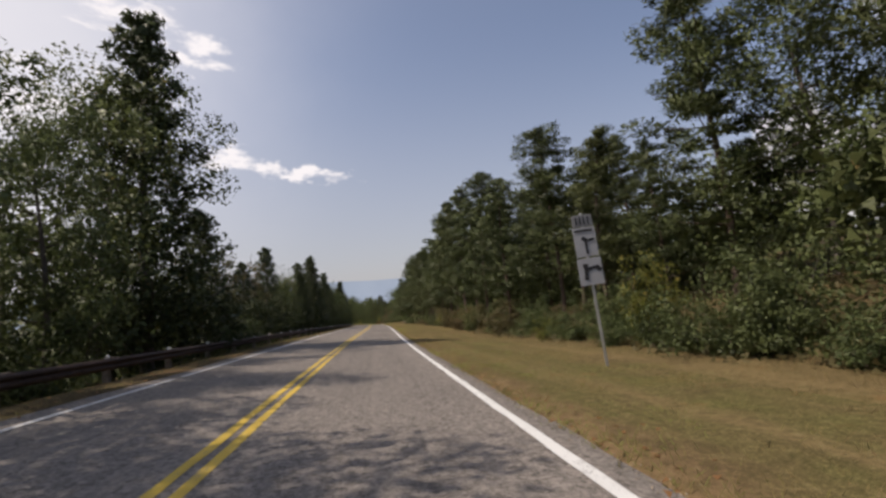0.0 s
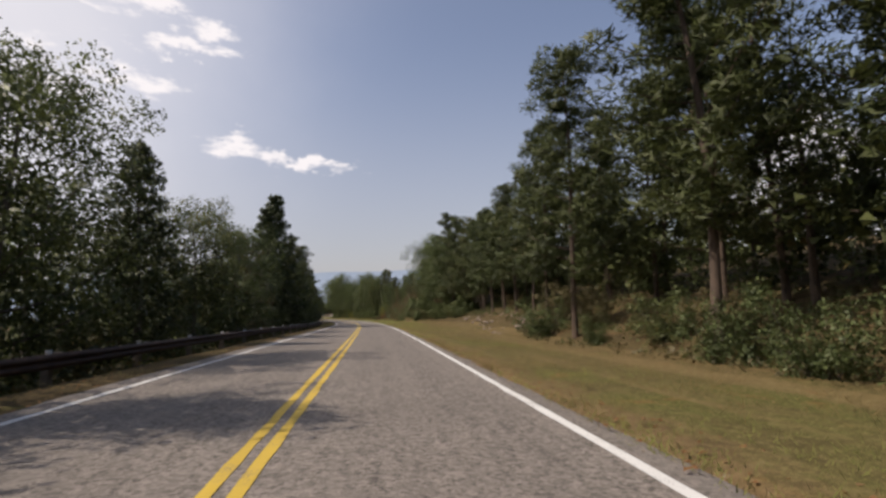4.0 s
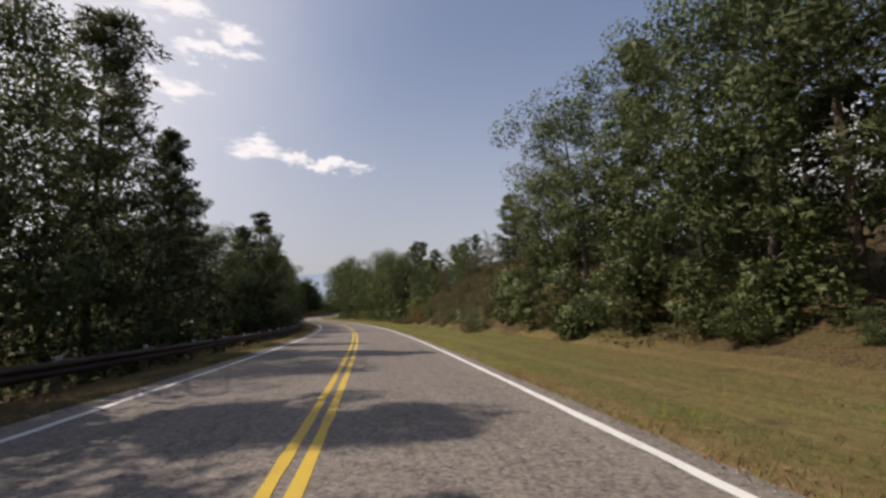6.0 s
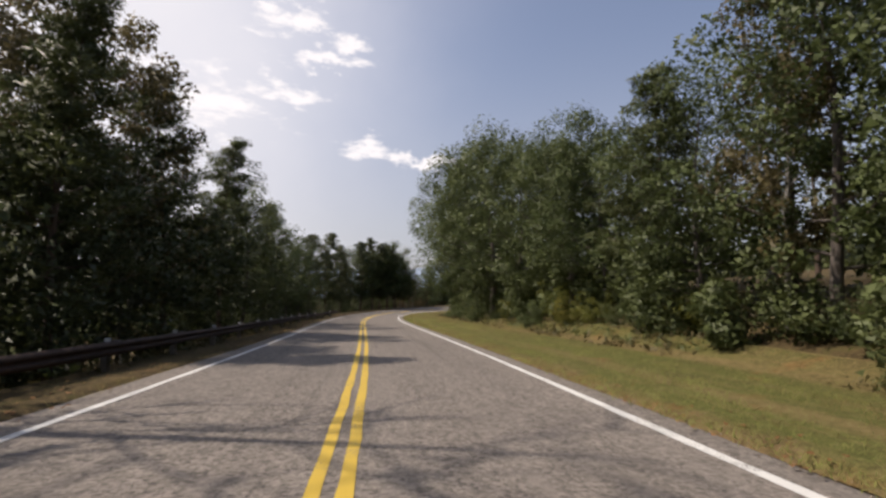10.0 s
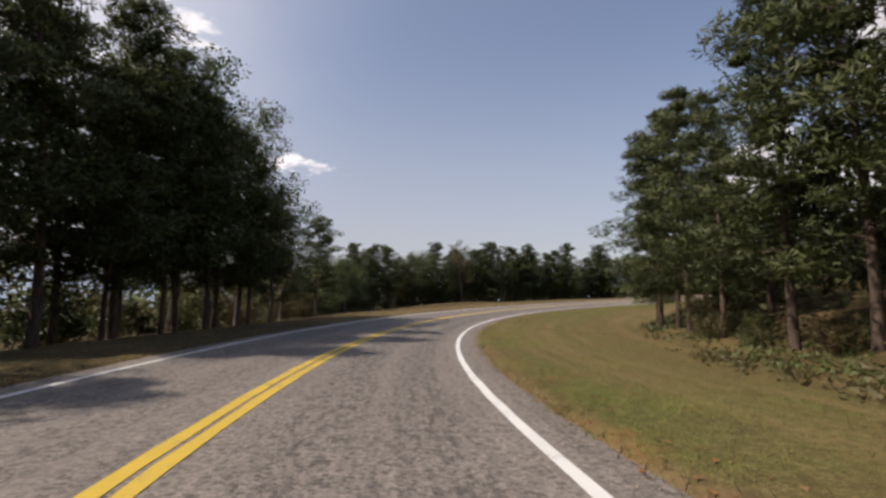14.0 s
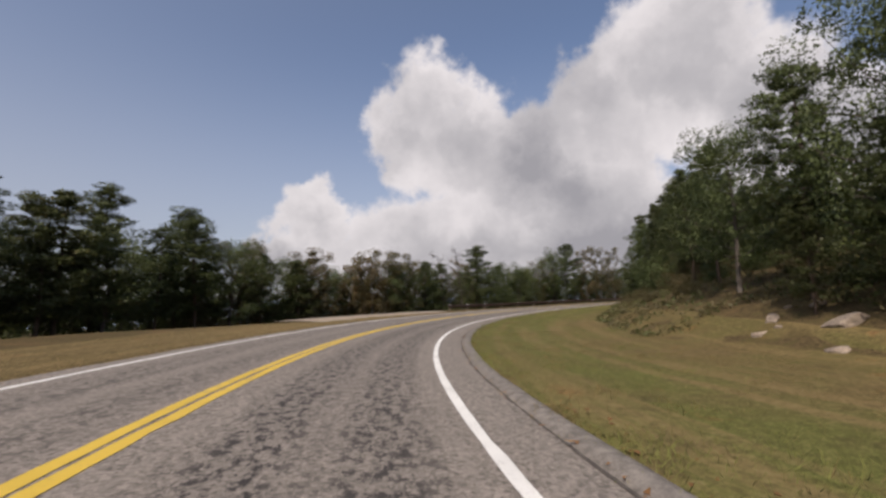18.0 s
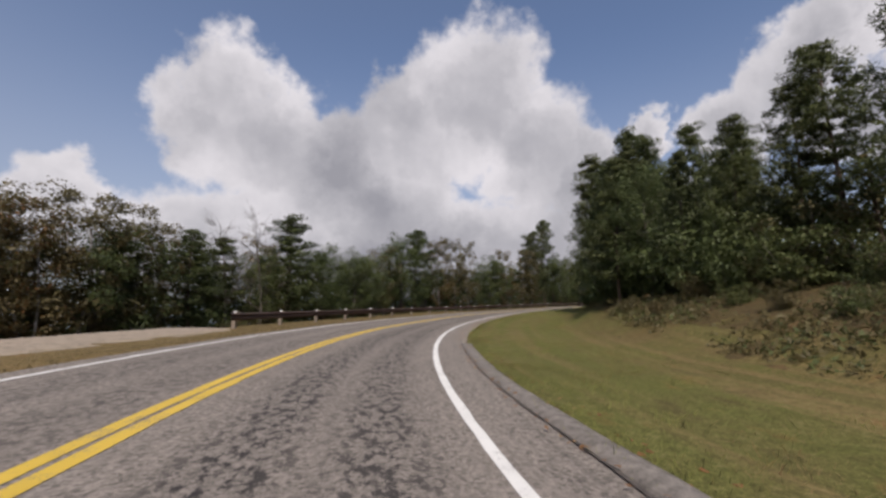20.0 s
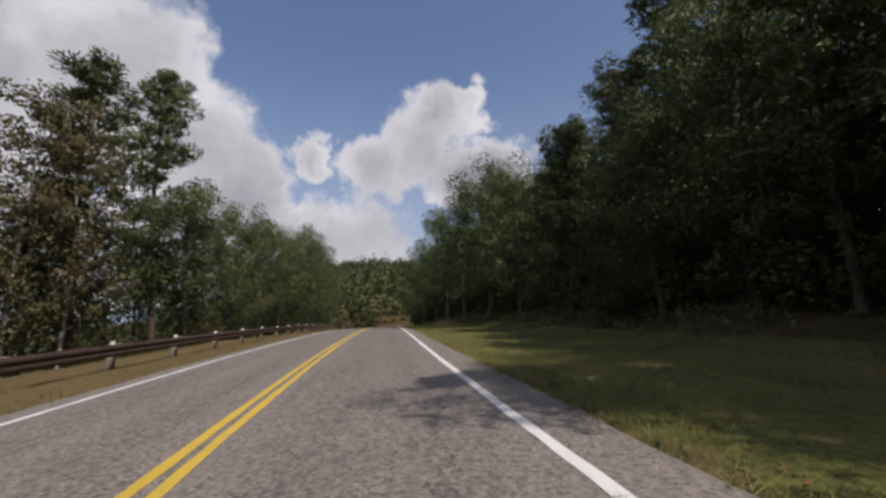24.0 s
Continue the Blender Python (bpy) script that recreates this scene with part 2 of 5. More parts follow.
def earth_material(name="verge_soil"):
    """Dry grass, soil and leaf litter, by its own patches; the green share changes along the road."""
    m, net, bsdf, _ = material(name, 1.0)
    co = object_co(net)
    along = net.add("SeparateXYZ", (0, net.add("TexCoord").outputs["UV"]))
    x, y = along.outputs[0], along.outputs[1]
    big = net.noise(co, 0.16, 5.0, 0.65)
    mid = net.noise(co, 0.9, 5.0, 0.65)
    blade = net.add("Mapping", (0, co), ins={3: (30.0, 30.0, 6.0)})
    fine = net.noise(blade.outputs[0], 1.0, 4.0, 0.8)
    col = net.add("ValToRGB", (0, fine), stops=[(0.32, (0.050, 0.037, 0.016)), (0.5, (0.130, 0.094, 0.042)), (0.68, (0.24, 0.172, 0.084))]).outputs[0]
    green = net.add("ValToRGB", (0, fine), stops=[(0.32, (0.042, 0.050, 0.013)), (0.55, (0.122, 0.128, 0.036)), (0.75, (0.22, 0.20, 0.072))]).outputs[0]
    lush = net.math("SUBTRACT", net.math("MULTIPLY", net.smooth(y, 140.0, 180.0), 0.17), net.math("SUBTRACT", net.math("MULTIPLY", net.smooth(y, 262.0, 300.0), 0.07), net.math("MULTIPLY", net.smooth(y, 385.0, 425.0), 0.13)))
    drier = net.math("ADD", net.math("MULTIPLY", net.smooth(x, 6.0, 10.5), 0.16), net.math("MULTIPLY", net.smooth(x, 15.0, 18.0), 0.20))
    share = net.math("SUBTRACT", net.math("ADD", net.math("ADD", net.math("MULTIPLY", big, 0.6), net.math("MULTIPLY", mid, 0.4)), lush), drier)
    col = net.mix(net.smooth(share, 0.34, 0.70), col, green)
    band = net.add("Mapping", (0, net.add("TexCoord").outputs["UV"]), ins={3: (1.1, 0.03, 1.0)})
    mown = net.noise(band.outputs[0], 1.0, 4.0, 0.6)
    col = net.mix(net.math("MULTIPLY", net.smooth(mown, 0.46, 0.62), net.math("SUBTRACT", 0.68, net.math("MULTIPLY", net.smooth(y, 385.0, 425.0), 0.38))), col, (0.205, 0.145, 0.068))
    rim = net.math("MULTIPLY", net.math("SUBTRACT", 1.0, net.smooth(net.math("ADD", x, net.math("MULTIPLY", net.math("SUBTRACT", mid, 0.5), 1.6)), 3.70, 4.30)), 0.75)
    col = net.mix(rim, col, net.mix(fine, (0.09, 0.058, 0.030), (0.26, 0.165, 0.088)))
    col = net.mix(net.math("MULTIPLY", net.smooth(mid, 0.58, 0.72), 0.6), col, (0.23, 0.115, 0.050))
    col = net.mix(net.math("MULTIPLY", net.math("SUBTRACT", 1.0, net.smooth(mid, 0.30, 0.44)), 0.5), col, (0.055, 0.046, 0.020))
    tuft = net.noise(co, 7.0, 5.0, 0.8)
    col = net.mix(net.math("MULTIPLY", net.math("SUBTRACT", 1.0, net.smooth(tuft, 0.38, 0.54)), 0.46), col, (0.040, 0.036, 0.014))
    col = net.mix(net.math("MULTIPLY", net.smooth(tuft, 0.54, 0.68), 0.45), col, (0.27, 0.215, 0.105))
    put(net, col, bsdf, "Base Color")
    bsdf.inputs["Specular IOR Level"].default_value = 0.1
    bump(net, net.math("ADD", net.math("ADD", fine, mid), net.math("MULTIPLY", tuft, 1.5)), bsdf, 1.0, 0.09)
    return m


def litter_material():
    m, net, bsdf, _ = material("leaf_litter", 1.0)
    co = object_co(net)
    fine = net.noise(co, 14.0, 5.0, 0.75)
    mid = net.noise(co, 0.45, 5.0, 0.65)
    lump = net.noise(co, 1.8, 5.0, 0.7)
    col = net.add("ValToRGB", (0, fine), stops=[(0.3, (0.022, 0.017, 0.009)), (0.5, (0.085, 0.062, 0.030)), (0.72, (0.19, 0.135, 0.066))]).outputs[0]
    col = net.mix(net.math("MULTIPLY", net.smooth(mid, 0.52, 0.66), 0.6), col, (0.165, 0.098, 0.050))
    col = net.mix(net.math("MULTIPLY", net.smooth(lump, 0.50, 0.64), 0.6), col, (0.072, 0.070, 0.023))
    col = net.mix(net.math("MULTIPLY", net.math("SUBTRACT", 1.0, net.smooth(lump, 0.34, 0.46)), 0.6), col, (0.030, 0.022, 0.012))
    put(net, col, bsdf, "Base Color")
    bsdf.inputs["Specular IOR Level"].default_value = 0.1
    bump(net, net.math("ADD", fine, lump), bsdf, 1.0, 0.12)
    return m


def leaf_material(name, dark, light, dry, dry_share=0.08, glow=0.35, upright=False):
    m, net, bsdf, out = material(name, 0.55)
    island = net.add("NewGeometry").outputs["Random Per Island"]
    per = net.add("ObjectInfo").outputs["Random"]
    co = object_co(net)
    patch = net.noise(co, 0.5, 3.0, 0.6)
    col = net.mix(net.math("ADD", net.math("MULTIPLY", island, 0.45), net.math("MULTIPLY", net.smooth(patch, 0.25, 0.75), 0.55)), dark, light)
    col = net.mix(net.math("MULTIPLY", net.math("SUBTRACT", per, 0.4), 0.35, clamp=True), col, tuple((a + b) * 0.5 for a, b in zip(light, dry)))
    col = net.mix(net.math("MULTIPLY", net.math("GREATER_THAN", net.math("ADD", net.math("MULTIPLY", island, 0.7), net.math("MULTIPLY", per, 0.3)), 1.0 - dry_share), 0.85), col, dry)
    put(net, col, bsdf, "Base Color")
    bsdf.inputs["Specular IOR Level"].default_value = 0.3
    back = net.add("BsdfTranslucent", (0, net.mix(0.35, col, tuple(min(1.0, c * 1.6) for c in light))))
    mixed = net.add("MixShader", (1, bsdf.outputs[0]), (2, back.outputs[0]), ins={0: glow})
    if upright:
        m.cycles.use_bump_map_correction = False
        # short turf is lit as the ground it stands on
        sway = net.add("CombineXYZ", (0, net.math("MULTIPLY", net.math("SUBTRACT", island, 0.5), 0.7)),
                       (1, net.math("SUBTRACT", net.math("FRACT", net.math("MULTIPLY", island, 7.31)), 0.5)), ins={2: 1.0})
        turf = net.add("VectorMath", (0, sway.outputs[0]), op="NORMALIZE").outputs[0]
        put(net, turf, bsdf, "Normal")
        put(net, net.add("VectorMath", (0, turf), op="SCALE", ins={3: -1.0}).outputs[0], back, "Normal")
    put(net, mixed.outputs[0], out, 0)
    return m


def bark_material(name, dark, light):
    m, net, bsdf, _ = material(name, 0.95)
    co = object_co(net)
    tall = net.add("Mapping", (0, co), ins={3: (9.0, 9.0, 1.6)})
    grain = net.noise(tall.outputs[0], 1.6, 6.0, 0.7)
    col = net.add("ValToRGB", (0, grain), stops=[(0.35, dark), (0.65, light)]).outputs[0]
    put(net, col, bsdf, "Base Color")
    bump(net, grain, bsdf, 0.8, 0.03)
    return m


def plain_material(name, rgb, rough=0.6, metal=0.0, vary=0.3, scale=6.0):
    m, net, bsdf, _ = material(name, rough)
    co = object_co(net)
    n = net.math("ADD", net.math("MULTIPLY", net.noise(co, scale, 5.0, 0.65), 0.6), net.math("MULTIPLY", net.noise(co, scale * 9, 3.0, 0.7), 0.4))
    col = net.mix(net.smooth(n, 0.3, 0.7), tuple(c * (1 - vary) for c in rgb), tuple(min(1.0, c * (1 + vary)) for c in rgb))
    put(net, col, bsdf, "Base Color")
    bsdf.inputs["Metallic"].default_value = metal
    bump(net, n, bsdf, 0.25, 0.01)
    return m


ASPHALT = asphalt_material()
WHITE_PAINT = paint_material("white_road_paint", (0.74, 0.73, 0.69), (0.20, 0.185, 0.17))
YELLOW_PAINT = paint_material("yellow_road_paint", (0.62, 0.42, 0.050), (0.20, 0.17, 0.12))
SOIL = earth_material()
LITTER = litter_material()
PINE = leaf_material("pine_needles", (0.025, 0.037, 0.014), (0.098, 0.120, 0.038), (0.17, 0.12, 0.045), 0.03, 0.16)
# cedar green, lowered so that it also carries the shade of the left thickets
CEDAR_AND_SHADE = leaf_material("cedar_and_shade_leaves", (0.024, 0.035, 0.014), (0.074, 0.094, 0.034), (0.13, 0.09, 0.04), 0.04, 0.16)
OAK = leaf_material("broad_leaves", (0.032, 0.050, 0.017), (0.140, 0.174, 0.062), (0.24, 0.17, 0.05), 0.05, 0.22)
GRASS = leaf_material("dry_grass", (0.115, 0.094, 0.038), (0.24, 0.183, 0.084), (0.30, 0.19, 0.095), 0.25, 0.5, True)
GREEN_GRASS = leaf_material("green_grass", (0.110, 0.132, 0.034), (0.235, 0.240, 0.076), (0.30, 0.22, 0.095), 0.15, 0.5, True)
OLIVE_GRASS = leaf_material("olive_grass", (0.098, 0.094, 0.030), (0.205, 0.176, 0.066), (0.29, 0.19, 0.085), 0.22, 0.5, True)
RED_LEAF = leaf_material("red_leaves", (0.16, 0.035, 0.015), (0.36, 0.09, 0.03), (0.20, 0.12, 0.04), 0.1, 0.4)
YELLOW_LEAF = leaf_material("yellow_green_leaves", (0.08, 0.10, 0.02), (0.22, 0.22, 0.05), (0.32, 0.24, 0.05), 0.2, 0.45)
DEAD_LEAF = leaf_material("fallen_leaf", (0.10, 0.05, 0.02), (0.28, 0.15, 0.07), (0.36, 0.25, 0.13), 0.3, 0.5, True)
SUMAC = leaf_material("turning_leaves", (0.078, 0.068, 0.032), (0.165, 0.140, 0.060), (0.22, 0.10, 0.040), 0.12, 0.25)
BARK = bark_material("grey_bark", (0.045, 0.036, 0.030), (0.17, 0.145, 0.125))
PINE_BARK = bark_material("pine_bark", (0.042, 0.030, 0.023), (0.135, 0.094, 0.068))
PALE_BARK = bark_material("pale_bark", (0.13, 0.12, 0.105), (0.36, 0.34, 0.31))
ROCK = plain_material("pale_sandstone", (0.25, 0.20, 0.155), 0.95, 0.0, 0.6, 3.5)
RUSTY = plain_material("weathered_steel", (0.060, 0.034, 0.024), 0.75, 0.3, 0.4, 3.0)
STEEL = plain_material("galvanised_steel", (0.42, 0.42, 0.41), 0.5, 0.6, 0.2, 4.0)


# ---- the line of the road ----
# curvature at every 20 m and grade at every 40 m along the centre line, from 60 m before the start
BENDS = np.array([0.032, 0.125, -0.292, -3.740, -8.058, -3.472, 8.259, 4.113, -0.117, 3.778, 12.476, 15.311, 20.644, 29.389, 33.877, 27.745, -9.516, -77.280, -138.889, -170.512, -177.967, -152.548, -141.734, -153.286, -119.049, -62.542, -21.659, -0.671, 1.485, 28.825, 30.339, 30.034, 29.993]) * 1e-4
GRADES = np.array([-0.045037, -0.044830, -0.044213, -0.045484, -0.049738, -0.054658, -0.052977, -0.042306, -0.039300, -0.026265, 0.001179, 0.013994, 0.025572, 0.026016, -0.002155, -0.032652, -0.041912])
ALONG = np.arange(-60.0, 580.5, 1.0)


def centre_line():
    k = np.interp(ALONG, np.arange(-60, 581, 20), BENDS)
    g = np.interp(ALONG, np.arange(-60, 581, 40), GRADES)

    def summed(f):
        c = np.concatenate([[0], np.cumsum((f[1:] + f[:-1]) / 2)])
        return c - c[60]
    head = summed(k) + 0.169177
    return np.stack([summed(-np.sin(head)) - 1.28872, summed(np.cos(head)) - 0.26596, summed(g) - 1.13317], 1), head


LINE, HEAD = centre_line()
BANK_S = [0, 49, 124, 172, 231, 284, 301, 315, 341, 384, 400, 426, 454]
BANK_V = [-3, -3.2, -2.8, -1.6, -0.9, -0.6, -1.2, -2.3, -2, -2.8, -2.3, -0.6, 0.5]


def lean(s):
    return np.tan(np.radians(np.interp(s, BANK_S, BANK_V)))


def spot(s, lat):
    """Plan place and road height for metres along and to the right of the centre line."""
    s, lat = np.broadcast_arrays(np.asarray(s, float), np.asarray(lat, float))
    h = np.interp(s, ALONG, HEAD)
    x, y, z = (np.interp(s, ALONG, LINE[:, i]) for i in range(3))
    return x + np.cos(h) * lat, y + np.sin(h) * lat, z


def table(s, rows):
    return np.interp(s, *zip(*rows))


def shape(s, lat):
    """Height of the ground over the road's centre line."""
    z = lean(s) * np.clip(lat, -7, 7) - 0.012 * np.clip(np.abs(lat) - 3.4, 0, 6)
    begin = table(s, [(-60, 8.5), (0, 8.5), (60, 9), (110, 9.5), (135, 9), (160, 8.5), (178, 7.5), (205, 7.5), (215, 8.5), (250, 8), (290, 9), (302, 11), (320, 12), (345, 13),
                      (365, 12.5), (385, 11), (400, 10), (420, 8.5), (454, 7.5), (580, 7.5)])
    rise = table(s, [(-60, .3), (60, .35), (110, .3), (130, .35), (160, .3), (180, .8), (203, .8), (215, .3), (260, .35), (300, .3), (350, .32), (385, .42), (410, .42), (440, .35), (580, .3)])
    top = table(s, [(-60, 6), (150, 6), (180, 7), (215, 5), (300, 4), (350, 3.5), (385, 6), (420, 5), (580, 5)])
    up = np.clip(lat - begin, 0, None)
    z = z + top * (1 - np.exp(-up * rise / top)) * np.clip(up / 1.5, 0, 1)
    edge = table(s, [(-60, 6.5), (250, 6.5), (300, 7.5), (330, 12), (370, 17), (395, 9), (410, 8), (580, 8)])
    fall = table(s, [(-60, .35), (270, .32), (310, .12), (390, .10), (420, .25), (580, .25)])
    z = z - np.clip(-lat - 3.9, 0, 2.5) * table(s, [(-60, .16), (285, .16), (300, 0.02), (580, 0.02)])
    down = np.clip(-lat - edge, 0, None)
    return z - 8 * (1 - np.exp(-down * fall / 8))


def nearest(x, y):
    """Metres along and across for plan places."""
    s, lat = np.empty(x.shape), np.empty(x.shape)
    for i in range(0, len(x), 4000):
        d = (x[i:i + 4000, None] - LINE[None, :, 0]) ** 2 + (y[i:i + 4000, None] - LINE[None, :, 1]) ** 2
        k = d.argmin(1)
        dx, dy = x[i:i + 4000] - LINE[k, 0], y[i:i + 4000] - LINE[k, 1]
        c, n = np.cos(HEAD[k]), np.sin(HEAD[k])
        s[i:i + 4000] = ALONG[k] + (-n * dx + c * dy)
        lat[i:i + 4000] = np.where(c * dx + n * dy < 0, -1, 1) * np.sqrt(d.min(1))
    return s, lat


HILL = (500.0, 160.0, 93.0, 170.0)


def land(x, y):
    s, lat = nearest(x, y)
    z = np.interp(s, ALONG, LINE[:, 2]) + shape(s, lat)
    far = np.hypot(np.clip(np.abs(lat) - 60, 0, None), np.clip(np.abs(s - 260) - 330, 0, None))
    z = z - 70 * (1 - np.exp(-far / 500)) + HILL[2] * np.exp(-((x - HILL[0]) ** 2 + (y - HILL[1]) ** 2) / (2 * HILL[3] ** 2)) * np.clip((far + np.abs(lat) - 25) / 90, 0, 1)
    lump = np.sin(x * .21 + 1.3) * np.sin(y * .17) * .22 + np.sin(x * .057) * np.sin(y * .049 + 2) * .5
    return z + lump * np.clip((np.abs(lat) - 5.5) / 8, 0, 1), s, lat


def ground_at(s, lat):
    x, y, _ = spot(s, lat)
    z, _, _ = land(np.atleast_1d(x), np.atleast_1d(y))
    return float(x), float(y), float(z[0])


# ---- mesh helpers ----
def mesh_of(name, verts, faces, mat, smooth=False, uv=None, normals=None):
    """A mesh from arrays; all faces have the same number of corners."""
    verts, faces = np.asarray(verts, np.float32), np.asarray(faces, np.int32)
    me = bpy.data.meshes.new(name)
    n, k = faces.shape
    me.vertices.add(len(verts))
    me.vertices.foreach_set("co", verts.ravel())
    me.loops.add(n * k)
    me.loops.foreach_set("vertex_index", faces.ravel())
    me.polygons.add(n)
    me.polygons.foreach_set("loop_start", np.arange(0, n * k, k, dtype=np.int32))
    me.polygons.foreach_set("use_smooth", np.full(n, smooth))
    if uv is not None:
        layer = me.uv_layers.new(name="uv")
        layer.data.foreach_set("uv", np.asarray(uv, np.float32)[faces.ravel()].ravel())
    me.materials.append(mat)
    me.update(calc_edges=True)
    if normals is not None:
        me.normals_split_custom_set_from_vertices(np.asarray(normals, float).tolist())
    return me


def grid_faces(rows, cols):
    i = np.arange((rows - 1) * cols).reshape(rows - 1, cols)[:, :-1].ravel()
    return np.stack([i, i + 1, i + cols + 1, i + cols], 1)


def part(name, me, parent, label=""):
    ob = new(name, me)
    ob.parent = parent
    return tagged(ob, label)


def strip(name, s, lats, lift, mat, close=False):
    """A band along the road; lats: columns of metres across, lift: metres over the road."""
    lats, lift = np.asarray(lats, float), np.asarray(lift, float)
    ss, ll = np.broadcast_arrays(s[:, None], lats)
    x, y, z = spot(ss, ll)
    z = z + lean(ss) * np.clip(ll, -7, 7) + np.broadcast_to(lift, ss.shape)
    v = np.stack([x, y, z], -1).reshape(-1, 3)
    uv = np.stack([ll, ss], -1).reshape(-1, 2)
    return mesh_of(name, v, grid_faces(len(s), ll.shape[1]), mat, True, uv)


# ---- ground and road ----
def steps(lo, hi, fine, far):
    """Even steps from lo to hi, and growing ones out to far."""
    mid = list(np.arange(lo, hi + fine, fine))
    out, d = [], fine
    a = mid[-1]
    while a < far:
        d *= 1.22
        a += d
        out.append(a)
    inn, d, a = [], fine, mid[0]
    while a > -far:
        d *= 1.22
        a -= d
        inn.append(a)
    return np.array(inn[::-1] + mid + out)


def build_ground():
    gx, gy = steps(-140, 160, 1.6, 4600), steps(-70, 420, 1.6, 4600)
    xx, yy = np.meshgrid(gx, gy)
    x, y = xx.ravel(), yy.ravel()
    z, s, lat = land(x, y)
    z = z - 0.30 * np.clip((5.0 - np.abs(lat)) / 1.2, 0, 1) - 0.05 * np.clip((9 - np.abs(lat)) / 2.0, 0, 1) - np.where(lat > 0, 0.14 * np.clip((11.5 - lat) / 1.5, 0, 1) * np.clip((lat - 6) / 2, 0, 1), 0)
    me = mesh_of("ground", np.stack([x, y, z], 1), grid_faces(len(gy), len(gx)), LITTER, True)
    tagged(new("ground", me), "brown leaf litter and soil of the wooded hillside", "ground", kind="structure")
    s = np.arange(-58, 570, 1.0)
    rng = np.random.default_rng(3)
    for side, name in ((1, "verge_right"), (-1, "verge_left")):
        wide = 9.5 if side > 0 else 5.5
        wob = np.convolve(rng.normal(0, 1, len(s) + 8), np.ones(5) / 5, "valid")[:len(s)]
        inner = (3.52 if side > 0 else 3.38) + 0.15 * wob + np.where(side > 0, table(s, [(-60, 0), (200, 0.0), (330, 0.28), (345, 0.42), (440, 0.5), (470, 0.3), (580, 0.2)]), 0)
        if side > 0:
            wide = table(s, [(-60, 5.6), (60, 6), (110, 6.5), (128, 7), (150, 6.6), (165, 6.2), (178, 4.8), (205, 5.0), (215, 5.8), (222, 6.6), (285, 6.6), (292, 5.6), (302, 7.4), (320, 9.6), (345, 11.5), (375, 10.6), (395, 8.8), (412, 7.4), (425, 6.4), (454, 5.4), (580, 5.0)])
        q = np.concatenate([[0, 0.12, 0.3, 0.55], np.linspace(1, 10, 12)])
        q = np.where(q[None, :] <= 1, q[None, :], 1 + (q[None, :] - 1) / 9 * (np.broadcast_to(wide, len(s))[:, None] - 1))
        lats = side * (inner[:, None] + q)
        ss = np.repeat(s[:, None], lats.shape[1], 1)
        x, y, _ = spot(ss, lats)
        z, _, _ = land(x.ravel(), y.ravel())
        z = z.reshape(x.shape) + np.array([-.06, 0.012, 0.03, 0.035] + [0.04] * 11 + [-.12])
        z = z + rng.normal(0, 0.012, z.shape)
        f = grid_faces(len(s), lats.shape[1])
        if side < 0:
            f = f[:, ::-1]
        me = mesh_of(name, np.stack([x, y, z], -1).reshape(-1, 3), f, SOIL, True, np.stack([np.abs(lats) + (20 if side < 0 else 0), ss], -1).reshape(-1, 2))
        if side < 0:
            # under the trees on the downhill side the verge is bare earth and leaf litter
            me.materials.append(LITTER)
            bare = (s[:-1] < 160) | ((s[:-1] > 186) & (s[:-1] < 322))
            me.polygons.foreach_set("material_index", np.repeat(bare.astype(np.int32), lats.shape[1] - 1))
        tagged(new(name, me), "mown dry grass verge with patches of red soil" if side > 0 else "verge of dry grass, bare earth and leaf litter", "verge", kind="structure")


